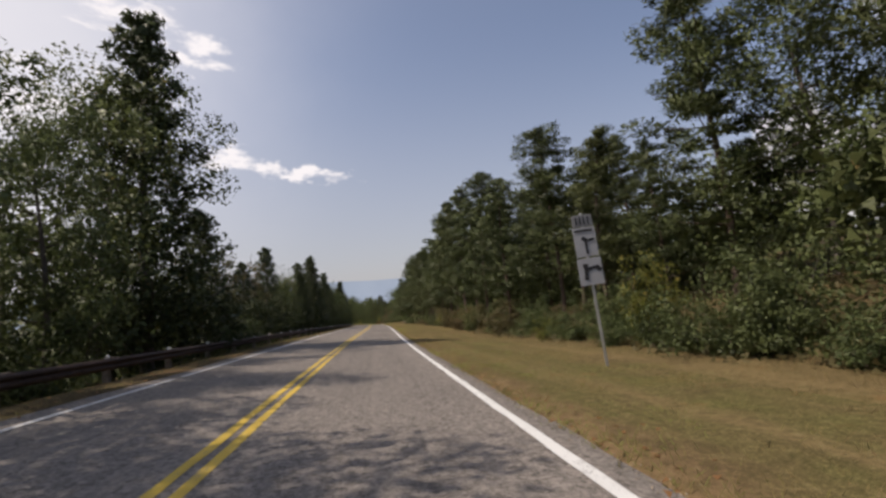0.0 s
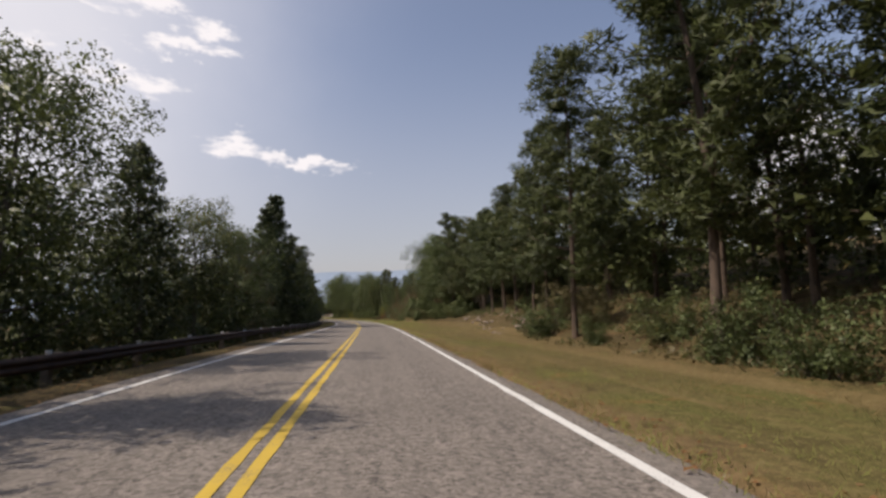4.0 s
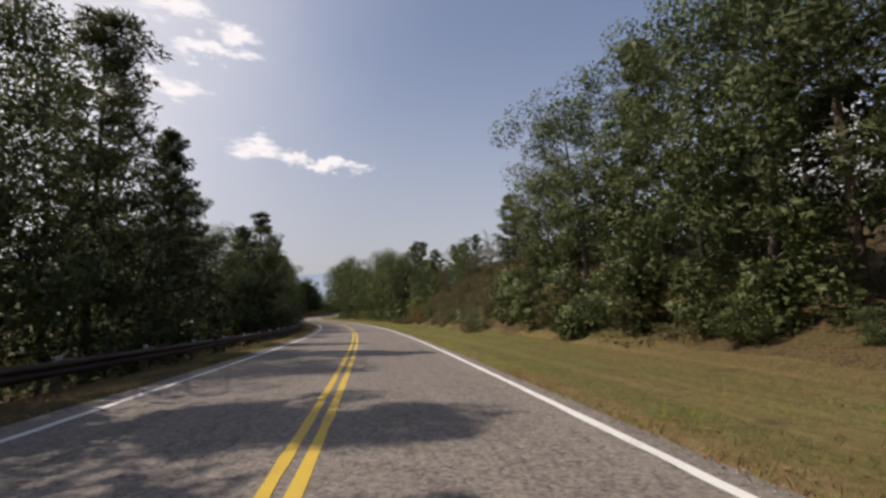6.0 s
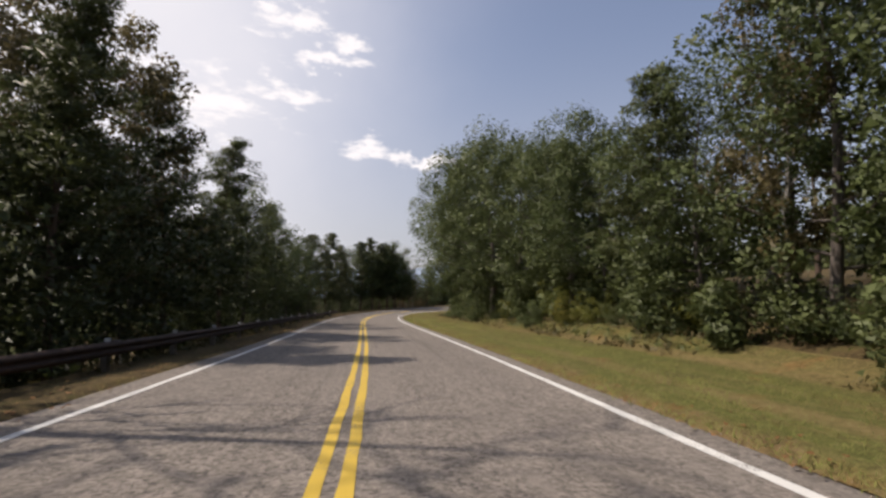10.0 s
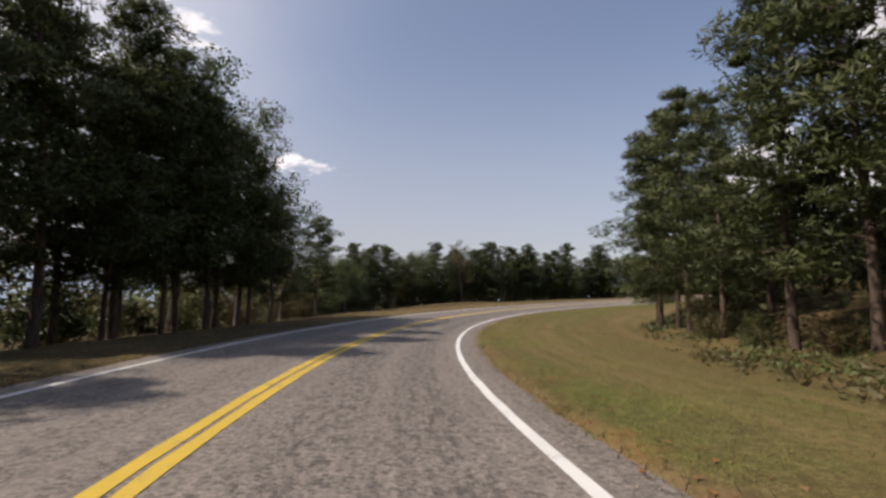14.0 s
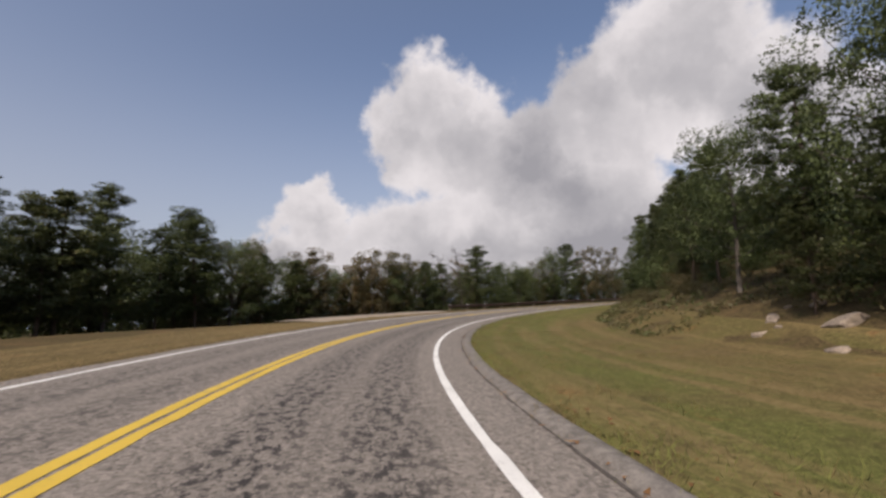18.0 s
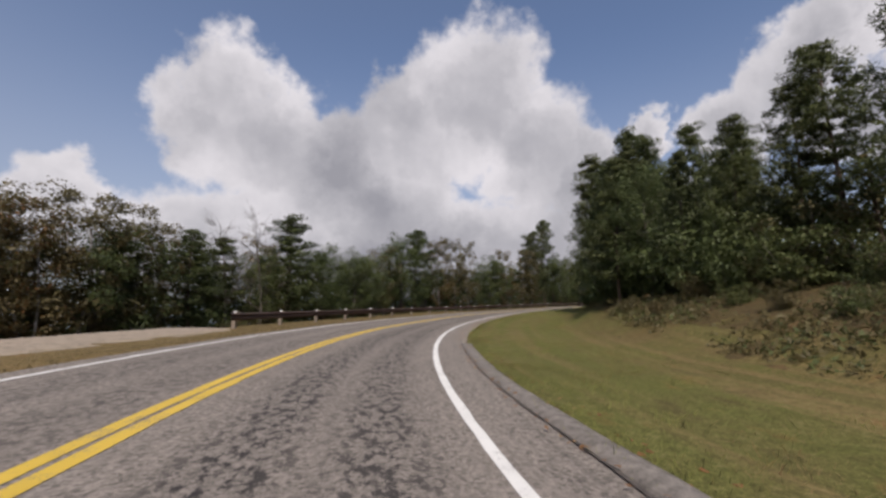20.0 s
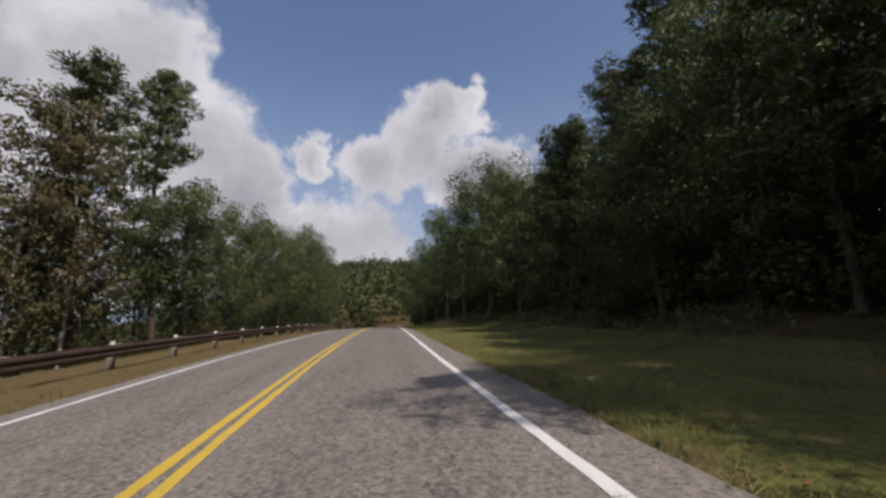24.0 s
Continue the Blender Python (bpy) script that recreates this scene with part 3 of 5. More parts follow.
def build_road():
    s = np.arange(-59.0, 572, 1.0)
    rng = np.random.default_rng(5)
    lats = np.array([-3.75, -3.5, -3.1, -2.3, -1.5, -0.7, 0, 0.7, 1.5, 2.3, 3.1, 3.5, 3.9])
    right = np.interp(s, [-60, 200, 330, 345, 440, 470, 580], [3.6, 3.6, 3.9, 4.05, 4.1, 3.9, 3.8])
    ll = np.repeat(lats[None, :], len(s), 0)
    ll[:, -1] = right + rng.normal(0, 0.035, len(s))
    ll[:, -2] = right - 0.2
    ll[:, 0] += rng.normal(0, 0.035, len(s))
    me = strip("road", s, ll, np.array([-.05] + [0.0] * 11 + [-.05])[None, :], ASPHALT)
    tagged(new("road", me), "grey chip-sealed two-lane asphalt road with worn tyre tracks", "road", kind="structure")
    fine = np.arange(-58.0, 571, 0.5)

    def band(name, label, mid, half, mat, keep=None):
        mid = mid + (table(fine, [(304, 0), (316, 0.09), (330, 0), (345, -0.16), (405, -0.18), (416, 0)]) if "centre" in name else 0)
        if "centre" in name:
            half = half + 0.022 * table(fine, [(250, 0), (280, 1), (425, 1), (445, 0.2)])
        j = rng.normal(0, 0.006, (len(fine), 2))
        side = np.stack([mid - half + j[:, 0], mid + half + j[:, 1]], 1)
        me = strip(name, fine, side, 0.006, mat)
        if keep is not None:
            bm = bmesh.new()
            bm.from_mesh(me)
            bm.faces.ensure_lookup_table()
            gone = [bm.faces[i] for i in range(len(bm.faces)) if not keep(fine[i])]
            bmesh.ops.delete(bm, geom=gone, context="FACES")
            bm.to_mesh(me)
            bm.free()
        tagged(new(name, me), label, "road marking", kind="structure")
    band("edge_line_right", "solid white painted edge line", 3.1, 0.065, WHITE_PAINT)
    band("edge_line_left", "white painted edge line with worn breaks", -3.0, 0.055, WHITE_PAINT, lambda a: a > 75 or math.sin(a * 3.4) + math.sin(a * 1.22 + 1) < 1.6)
    band("centre_line_left", "solid yellow painted centre line", -0.105, 0.055, YELLOW_PAINT)
    band("centre_line_right", "solid yellow painted centre line", 0.105, 0.055, YELLOW_PAINT)


build_ground()
build_road()


# ---- trees ----
def leaves(rng, centres, radii, per, size, flat=0.75, droop=0.0, slim=0.42):
    """Pointed leaf sprays in loose clumps: centres and radii of the clumps, sprays a clump, length."""
    n = len(centres) * per
    v = rng.normal(size=(n, 3))
    v /= np.linalg.norm(v, axis=1)[:, None]
    r = rng.uniform(0.25, 1.05, n) ** 0.6
    c = np.repeat(centres, per, 0) + v * (np.repeat(radii, per) * r)[:, None] * np.array([1, 1, flat])
    a = rng.normal(size=(n, 3)) * np.array([1, 1, 0.55]) + v * 0.8
    a[:, 2] -= droop
    a /= np.linalg.norm(a, axis=1)[:, None]
    b = np.cross(a, rng.normal(size=(n, 3)))
    b /= np.linalg.norm(b, axis=1)[:, None] + 1e-9
    ln = size * rng.uniform(0.6, 1.35, n)[:, None]
    t = np.stack([c - a * ln * 0.5 - b * ln * 0.10, c + b * ln * slim, c + a * ln * 0.5], 1)
    out = v + np.array([0, 0, 0.28]) + rng.normal(0, 0.24, (n, 3))
    out /= np.linalg.norm(out, axis=1)[:, None] + 1e-9
    turned = (np.cross(t[:, 1] - t[:, 0], t[:, 2] - t[:, 0]) * out).sum(1) < 0
    t[turned] = t[turned][:, [0, 2, 1]]
    return t.reshape(-1, 3), np.repeat(out, 3, 0)


def tris(verts):
    return np.arange(len(verts)).reshape(-1, 3)


def tube(points, radii, sides=6):
    """Verts and faces of a tapered, bent limb."""
    p, r = np.asarray(points, float), np.asarray(radii, float)
    t = np.gradient(p, axis=0)
    t /= np.linalg.norm(t, axis=1)[:, None] + 1e-9
    ref = np.where(np.abs(t[:, 2:3]) > 0.9, np.array([[1.0, 0, 0]]), np.array([[0, 0, 1.0]]))
    u = np.cross(t, ref)
    u /= np.linalg.norm(u, axis=1)[:, None]
    w = np.cross(t, u)
    ang = np.linspace(0, 2 * np.pi, sides, endpoint=False)
    ring = p[:, None] + r[:, None, None] * (np.cos(ang)[None, :, None] * u[:, None] + np.sin(ang)[None, :, None] * w[:, None])
    i = np.arange(len(p) - 1)[:, None] * sides
    j = np.arange(sides)[None, :]
    k = (j + 1) % sides
    return ring.reshape(-1, 3), np.stack([i + j, i + k, i + sides + k, i + sides + j], -1).reshape(-1, 4)


def join(pieces):
    vs, fs, n = [], [], 0
    for v, f in pieces:
        vs.append(v)
        fs.append(f + n)
        n += len(v)
    return np.concatenate(vs), np.concatenate(fs)


def trunk_line(rng, h, sway):
    z = np.linspace(0, 1, 9)
    ph = rng.uniform(0, 6.28, 2)
    return np.stack([sway * np.sin(z * 3 + ph[0]) * z, sway * np.sin(z * 2.6 + ph[1]) * z, z * h], 1)


def limb(rng, base, out, length, rise, thick, sides=4):
    q = np.linspace(0, 1, 5)[:, None]
    bend = rng.normal(0, 0.12, 3) * length
    pts = base + out * length * q + np.array([0, 0, 1]) * (rise * length * q ** 1.5) + bend * (q * (1 - q))
    return pts, tube(pts, thick * np.linspace(1, 0.25, 5), sides)


def grow(kind, seed):
    """One tree of about 10 m: verts and faces of wood and crown. kind: pine, cedar, oak, sumac, bush, dead."""
    rng = np.random.default_rng(seed)
    h = 10.0
    wood, centres, radii = [], [], []
    if kind in ("pine", "oak", "sumac", "dead"):
        line = trunk_line(rng, h * (0.97 if kind != "oak" else 0.8), 0.35 if kind == "pine" else 0.6)
        base = {"pine": 0.088, "oak": 0.115, "sumac": 0.075, "dead": 0.10}[kind]
        wood.append(tube(line, base * np.array([1.25, 1, .92, .83, .72, .6, .46, .3, .12]), 8))
        count = {"pine": 38, "oak": 26, "sumac": 24, "dead": 22}[kind]
        low = {"pine": rng.uniform(0.12, 0.27), "oak": 0.16, "sumac": 0.14, "dead": 0.25}[kind]
        for i in range(count):
            f = low + (0.98 - low) * (i + rng.uniform(0, 0.8)) / count
            b = np.array([np.interp(f * line[-1, 2], line[:, 2], line[:, c]) for c in range(3)])
            a = i * 2.4 + rng.uniform(-0.5, 0.5)
            out = np.array([math.cos(a), math.sin(a), 0])
            g = (f - low) / (0.98 - low)
            if kind == "pine":
                reach = (0.28 + 2.05 * (1 - g) ** 0.85 * min(1, 0.62 + g * 2.0)) * rng.uniform(0.5, 1.25)
                rise = rng.uniform(0.1, 0.4) + 0.5 * g
            elif kind == "oak":
                reach = (0.8 + 2.1 * math.sin(math.pi * min(1, 0.25 + g * 0.75)) ** 0.8) * rng.uniform(0.75, 1.15)
                rise = rng.uniform(0.3, 0.75)
            else:
                reach = rng.uniform(1.1, 2.2) * (1.15 - 0.6 * g)
                rise = rng.uniform(0.5, 1.1)
            pts, tb = limb(rng, b, out, reach, rise, base * (0.34 - 0.18 * g), 4)
            wood.append(tb)
            if kind == "dead":
                for _ in range(7):
                    q = rng.uniform(0.3, 1)
                    bb = np.array([np.interp(q, np.linspace(0, 1, 5), pts[:, c]) for c in range(3)])
                    o = out + rng.normal(0, 0.8, 3)
                    wood.append(limb(rng, bb, o / np.linalg.norm(o), rng.uniform(0.5, 1.1), 0.5, 0.018, 3)[1])
                continue
            for q, sz in ((1.0, 1.0), (0.66, 0.85), (0.36, 0.6)):
                if q < 0.5 and g > (0.75 if kind == "pine" else 0.6):
                    continue
                p = np.array([np.interp(q, np.linspace(0, 1, 5), pts[:, c]) for c in range(3)])
                centres.append(p + rng.normal(0, 0.12, 3))
                radii.append(sz * {"pine": rng.uniform(0.40, 0.74) * (1.12 - 0.42 * g), "oak": rng.uniform(0.62, 0.95), "sumac": rng.uniform(0.45, 0.75)}[kind])
        if kind == "pine":
            centres += [line[-1] + np.array([0, 0, -0.1]), line[-1] + np.array([.1, 0, -0.7]), line[-2]]
            radii += [0.22, 0.34, 0.4]
        elif kind == "oak":
            for _ in range(9):
                centres.append(np.array([rng.normal(0, 0.8), rng.normal(0, 0.8), rng.uniform(0.62, 0.95) * h]))
                radii.append(rng.uniform(0.6, 0.95))
    elif kind == "snag":
        line = trunk_line(rng, h * 0.97, 0.9)
        wood.append(tube(line, 0.085 * np.array([1.25, 1, .92, .83, .72, .6, .46, .3, .12]), 7))
        for i in range(5):
            z = rng.uniform(0.5, 0.9)
            b = np.array([np.interp(z * line[-1, 2], line[:, 2], line[:, c]) for c in range(3)])
            a = rng.uniform(0, 6.28)
            wood.append(limb(rng, b, np.array([math.cos(a), math.sin(a), 0]), rng.uniform(0.4, 1.0), 0.8, 0.022, 3)[1])
    elif kind == "cedar":
        line = trunk_line(rng, h * 0.96, 0.12)
        wood.append(tube(line, 0.15 * np.linspace(1.2, 0.12, 9), 6))
        for i in range(64):
            f = 0.03 + 0.95 * (i + rng.uniform(0, 1)) / 64
            a = i * 2.4
            reach = (0.22 + 1.85 * (1 - f) ** 0.85) * rng.uniform(0.7, 1.15)
            b = np.array([0, 0, f * h * 0.96])
            pts, tb = limb(rng, b, np.array([math.cos(a), math.sin(a), 0]), reach, 0.45, 0.03, 3)
            if i % 2 == 0:
                wood.append(tb)
            centres += [pts[-1], pts[2]]
            radii += [0.45 * (1.15 - 0.6 * f), 0.45 * (1.15 - 0.6 * f)]
    elif kind == "bush":
        for i in range(12):
            a = i * 2.4
            out = np.array([math.cos(a), math.sin(a), 0])
            pts, tb = limb(rng, rng.normal(0, 0.3, 3) * np.array([1, 1, 0]), out, rng.uniform(1.2, 4.2), rng.uniform(0.9, 2.2), 0.06, 3)
            pts[:, 2] = np.minimum(pts[:, 2], 9.5)
            wood.append(tube(pts, 0.06 * np.linspace(1, 0.3, 5), 3))
            for q in (4, 3, 2):
                centres.append(pts[q] + rng.normal(0, 0.3, 3))
                radii.append(rng.uniform(0.9, 1.7))
        for _ in range(16):
            p = rng.normal(0, 1, 3) * np.array([2.2, 2.2, 0]) + np.array([0, 0, rng.uniform(0.8, 7.5)])
            centres.append(p)
            radii.append(rng.uniform(0.9, 1.6))
    crown = None
    if centres:
        per, size, slim = {"pine": (150, 0.21, 0.15), "oak": (260, 0.118, 0.60), "sumac": (115, 0.17, 0.46), "cedar": (80, 0.21, 0.32), "bush": (80, 0.34, 0.54)}[kind]
        crown = leaves(rng, np.array(centres), np.array(radii), per, size, 0.58 if kind == "pine" else 0.85, 0.25 if kind != "pine" else -0.35, slim)
    return join(wood), crown


TREE_LOOK = {
    "pine": ("pine_tree", "tall green shortleaf pine on the wooded roadside", "pine tree", PINE_BARK, PINE),
    "cedar": ("cedar_tree", "dark conical red cedar at the edge of the woods", "cedar tree", BARK, CEDAR_AND_SHADE),
    "oak": ("oak_tree", "leafy green oak at the edge of the woods", "oak tree", BARK, OAK),
    "sumac": ("hardwood_tree", "thin hardwood tree with browning autumn leaves", "tree", PALE_BARK, SUMAC),
    "dead": ("bare_tree", "leafless grey tree standing in the woods", "bare tree", BARK, None),
    "snag": ("dead_tree", "thin leaning dead tree with a few twigs", "bare tree", BARK, None),
    "bush": ("shrub", "leafy green shrub at the foot of the woods", "shrub", BARK, OAK),
    "red": ("red_shrub", "low shrub with bright red autumn leaves on the bank", "shrub", BARK, RED_LEAF),
    "yellow": ("young_tree", "young tree with yellow-green leaves beside the verge", "shrub", BARK, YELLOW_LEAF),
    "scrub": ("scrub_bush", "dry brown scrub on the bank beside the road", "shrub", BARK, SUMAC),
}
PLACED = {}


def tree(kind, s, lat, top, turn=0.0, wide=1.0, variant=0):
    """Notes a tree for s, lat; top: metres over the road's centre line beside it."""
    x, y, z = ground_at(s, lat)
    height = max(1.2, top + float(np.interp(s, ALONG, LINE[:, 2])) - z)
    k = height / 10.0
    m = Matrix.LocRotScale((x, y, z - 0.1), Euler((0, 0, turn)), (k * wide, k * wide, k))
    PLACED.setdefault((kind, variant), []).append(m)


def plant_all():
    for (kind, variant), places in PLACED.items():
        name, label, category, bark, leaf = TREE_LOOK[kind]
        (wv, wf), crown = grow("bush" if kind in ("scrub", "red", "yellow") else kind, 100 + 17 * variant + len(kind))
        root = tagged(new(name), label, category, "roadside trees" if kind in ("pine", "cedar", "oak", "sumac", "dead", "snag") else "roadside shrubs")
        part("trunk", mesh_of("trunk", wv, wf, bark, True), root)
        if crown is not None:
            part("crown", mesh_of("crown", crown[0], tris(crown[0]), leaf, True, None, crown[1]), root)
        for m in places[1:]:
            copy_thing(root, m).matrix_basis = m
        root.matrix_basis = places[0]


KINDS = {"p": "pine", "c": "cedar", "o": "oak", "s": "sumac", "d": "dead", "x": "snag"}


def stand(rows, seed):
    """Trees at the wood's edge: kind, metres along, across, and the top's height over the road."""
    rng = random.Random(seed)
    for kind, s, lat, top in rows:
        wide = {"p": rng.uniform(0.95, 1.25), "c": rng.uniform(0.9, 1.1), "o": rng.uniform(0.85, 1.1), "s": rng.uniform(0.8, 1.1), "d": 1.0, "x": 1.0}[kind]
        wide *= rng.uniform(1.15, 1.5) if lat < -15 and kind != "d" else 1.0
        tree(KINDS[kind], s, lat, top, rng.uniform(0, 6.28), wide, rng.randrange(5 if kind in "po" else 3))
        (RIDGE_R if lat > 0 else RIDGE_L).append((s, top))


RIDGE_L, RIDGE_R = [], []
# left of the road, downhill side
stand([("o", 4, -9, 12), ("o", 10, -9, 12), ("o", 16, -8.5, 9.5), ("o", 22.5, -10.5, 16), ("c", 23.5, -9, 18), ("c", 29, -8.5, 9), ("s", 35, -9.5, 6.5), ("c", 39, -9, 7),
       ("x", 41, -9.6, 8.0), ("s", 43.9, -10, 7), ("c", 49, -9.5, 10), ("o", 54, -9, 7.5), ("c", 60, -8, 8.3), ("s", 66, -10, 7.5), ("c", 68, -7.6, 10.5), ("p", 70, -9.5, 10.7), ("c", 72.5, -8.4, 12.2),
       ("c", 83, -7.5, 10.7), ("o", 90, -8, 10), ("c", 97, -8, 9.5), ("o", 104, -8, 10), ("o", 111, -8, 10), ("c", 118, -8, 9), ("o", 125, -8.5, 9), ("o", 132, -8.5, 9)], 1)
stand([("s", 140, -10, 9), ("s", 141.5, -9, 7.6), ("c", 147, -9, 13.4), ("c", 149.5, -8.6, 15.4), ("p", 154, -8, 11), ("o", 160, -7.8, 10.4), ("p", 164, -8, 11.6), ("c", 170, -8, 10.5),
       ("p", 177.7, -10.2, 9.8), ("o", 182, -9.8, 9), ("c", 186, -8.5, 9.2), ("p", 189, -8, 10.8), ("o", 191.5, -7.6, 8.1), ("o", 198, -8, 9.4), ("p", 202, -8.2, 10.4), ("o", 206, -7.6, 9.8), ("p", 210, -8.2, 9.5), ("c", 213, -8, 10),
       ("o", 220, -8, 9), ("o", 227.5, -9, 13), ("s", 230, -10, 11), ("p", 233.5, -10, 12.5), ("d", 237, -9.8, 14.5), ("s", 247, -12, 12), ("s", 250, -12.5, 12.5), ("p", 243.6, -7.4, 9.8), ("p", 246, -9, 9.4)], 2)
stand([("s", 251.6, -9.5, 13), ("p", 252.5, -8.5, 11.9), ("p", 259, -8, 11.3), ("o", 263.6, -8, 10.7), ("p", 270, -8, 10), ("o", 278, -8, 9.3), ("o", 285, -8.5, 10), ("p", 292, -9.5, 11),
       ("p", 299.3, -10, 12.5), ("p", 301, -10.5, 9.5), ("p", 306, -11, 11.4), ("p", 309, -12, 10.5), ("o", 312.5, -11, 13), ("p", 310.5, -9.6, 12.5), ("p", 313.5, -9, 13.5), ("p", 316.5, -9.4, 13), ("p", 319.6, -9.6, 13), ("p", 315.7, -9, 9), ("p", 318.2, -9, 10.6), ("p", 320.7, -9, 11.6), ("p", 323.6, -9, 11), ("o", 325.4, -9, 9), ("p", 315, -10, 11.3), ("p", 317.3, -10, 11.2), ("o", 320.5, -10.6, 14),
       ("p", 322.4, -10, 12.5), ("o", 324, -10, 13), ("s", 328, -12, 8), ("s", 332, -14, 9), ("p", 338.5, -17, 9.6), ("o", 342.6, -18, 6.1)], 3)
stand([("o", 348, -24, 6.5), ("o", 352, -25.5, 7), ("s", 356, -24, 7), ("o", 359, -24, 8.3), ("s", 362, -21, 9.2), ("o", 364, -24, 8.7), ("p", 366, -20.8, 10), ("p", 368, -21, 10), ("p", 372, -22, 9.8),
       ("p", 374.5, -22, 10.2), ("p", 379, -23, 9), ("p", 383, -25, 11.2), ("p", 389.5, -26.5, 11.2), ("s", 395, -25, 8), ("s", 401, -24, 7.8), ("o", 405, -26, 7), ("s", 408, -22, 7.8), ("s", 410, -22, 8.8),
       ("s", 413, -22, 8.8), ("d", 419.6, -21, 9.3), ("d", 421.5, -19, 10)], 4)
stand([("p", 425, -19.6, 11), ("o", 427.6, -17.5, 8), ("o", 430.6, -16, 8.2), ("o", 434, -17, 8), ("s", 437, -16.5, 8), ("o", 440, -16, 11.5), ("p", 443.6, -16, 12), ("d", 445.6, -16, 10.2), ("s", 448, -15, 10.5),
       ("s", 451, -14.3, 11), ("s", 455, -14, 10.8), ("o", 460.6, -13, 10), ("s", 467, -13, 10.5), ("s", 474, -13, 10.9), ("s", 475.5, -12, 11.2), ("p", 478.3, -13.2, 15.4), ("p", 486, -13.2, 20), ("o", 488, -12, 12),
       ("o", 494, -11.5, 12), ("o", 501, -11, 13.7), ("o", 510, -11, 14), ("o", 521, -10, 16), ("o", 531, -10, 17), ("o", 541, -10, 17), ("o", 552, -10, 16)], 5)
rng_fill = random.Random(71)
stand([(rng_fill.choice("ooops"), s + rng_fill.uniform(-0.8, 0.8), -(22.0 if s < 350 else 27.0) - rng_fill.uniform(0, 2.5), rng_fill.uniform(6.8, 8.6)) for s in range(340, 402, 4)], 12)
stand([(rng_fill.choice("pppo"), s + rng_fill.uniform(-0.7, 0.7), -22.4 - rng_fill.uniform(0, 2.0), rng_fill.uniform(8.2, 9.8)) for s in range(347, 393, 3)], 14)
stand([(rng_fill.choice("ssop"), s + rng_fill.uniform(-0.7, 0.7), -23.4 + (s - 393) * 0.10 - rng_fill.uniform(0, 1.6), rng_fill.uniform(7.0, 8.3)) for s in range(393, 428, 3)], 15)
stand([(rng_fill.choice("oosp"), s + rng_fill.uniform(-0.8, 0.8), -26.0 + (s - 402) * 0.16 - rng_fill.uniform(0, 2), rng_fill.uniform(7.0, 8.2)) for s in range(402, 476, 6)], 13)
# right of the road, uphill side
stand([("p", 4, 13, 12), ("p", 8, 15, 14.5), ("o", 11, 14.5, 12), ("p", 13, 13, 13), ("p", 15, 12, 7), ("p", 17.5, 11, 8.4), ("p", 22, 11, 10.6), ("p", 28, 10, 9.9), ("p", 33.9, 10, 12), ("p", 38, 10, 11),
       ("p", 43, 10, 13.3), ("p", 48.4, 10, 13.4), ("p", 53, 11, 13), ("p", 56, 10.5, 14), ("p", 60, 10.5, 12), ("p", 63, 10.5, 12), ("p", 66, 10.5, 11), ("p", 70, 11, 9.5), ("p", 75, 10.5, 11.7), ("p", 80, 10.5, 13),
       ("p", 85, 10, 13.5), ("p", 92, 10, 14), ("p", 102, 10, 14.6), ("p", 110, 10.5, 14.5), ("p", 119, 10.5, 14.5)], 6)
stand([("p", 126, 12, 13), ("p", 131, 13, 12), ("p", 135, 13, 12), ("p", 138, 13, 11.5), ("p", 142, 13, 11.3), ("p", 145, 13, 11.7), ("p", 148, 13.5, 11.5), ("p", 151, 13, 12.3), ("p", 154.5, 13, 13.5), ("p", 157.6, 12.5, 14.5),
       ("o", 160, 12.5, 12.8), ("o", 162.5, 12.2, 12.8), ("p", 165.6, 11.8, 13), ("o", 170.5, 12, 14), ("o", 175.5, 12.5, 11.8), ("d", 182, 14, 10.8), ("p", 184, 15, 9.8), ("p", 187, 14.4, 11.9), ("p", 189.5, 16, 11.5), ("s", 190, 13, 8), ("o", 192, 16, 9), ("s", 194, 12.5, 7), ("o", 199, 13, 8.5), ("s", 204, 12, 7), ("d", 195, 15, 10),
       ("p", 197.3, 14, 10.1), ("o", 202, 14, 10.5), ("p", 205, 15.4, 10.3), ("p", 208, 15, 10.5), ("o", 207, 13, 8), ("p", 212.1, 13.5, 10.4), ("o", 215.5, 13.4, 10), ("p", 219.4, 13, 13)], 7)
stand([("p", 224, 13, 13.5), ("o", 226, 12, 12), ("o", 229, 11.5, 13), ("o", 232.4, 11.8, 14), ("o", 235, 11.2, 15), ("o", 240.5, 11.2, 12.6), ("s", 241.5, 11, 11.5), ("o", 245, 11.4, 10.6), ("p", 247, 11.2, 10.6), ("o", 251, 11.4, 11),
       ("o", 254, 11, 12.4), ("o", 256.5, 11, 12.8), ("o", 261, 10.5, 14.5), ("o", 267, 10.2, 17), ("o", 272, 9.9, 17), ("o", 279, 9.8, 16.5), ("o", 285, 9.8, 15.5), ("o", 291, 11, 14), ("p", 297, 11.5, 13.5), ("p", 303, 12, 14), ("p", 308, 12.4, 13)], 8)
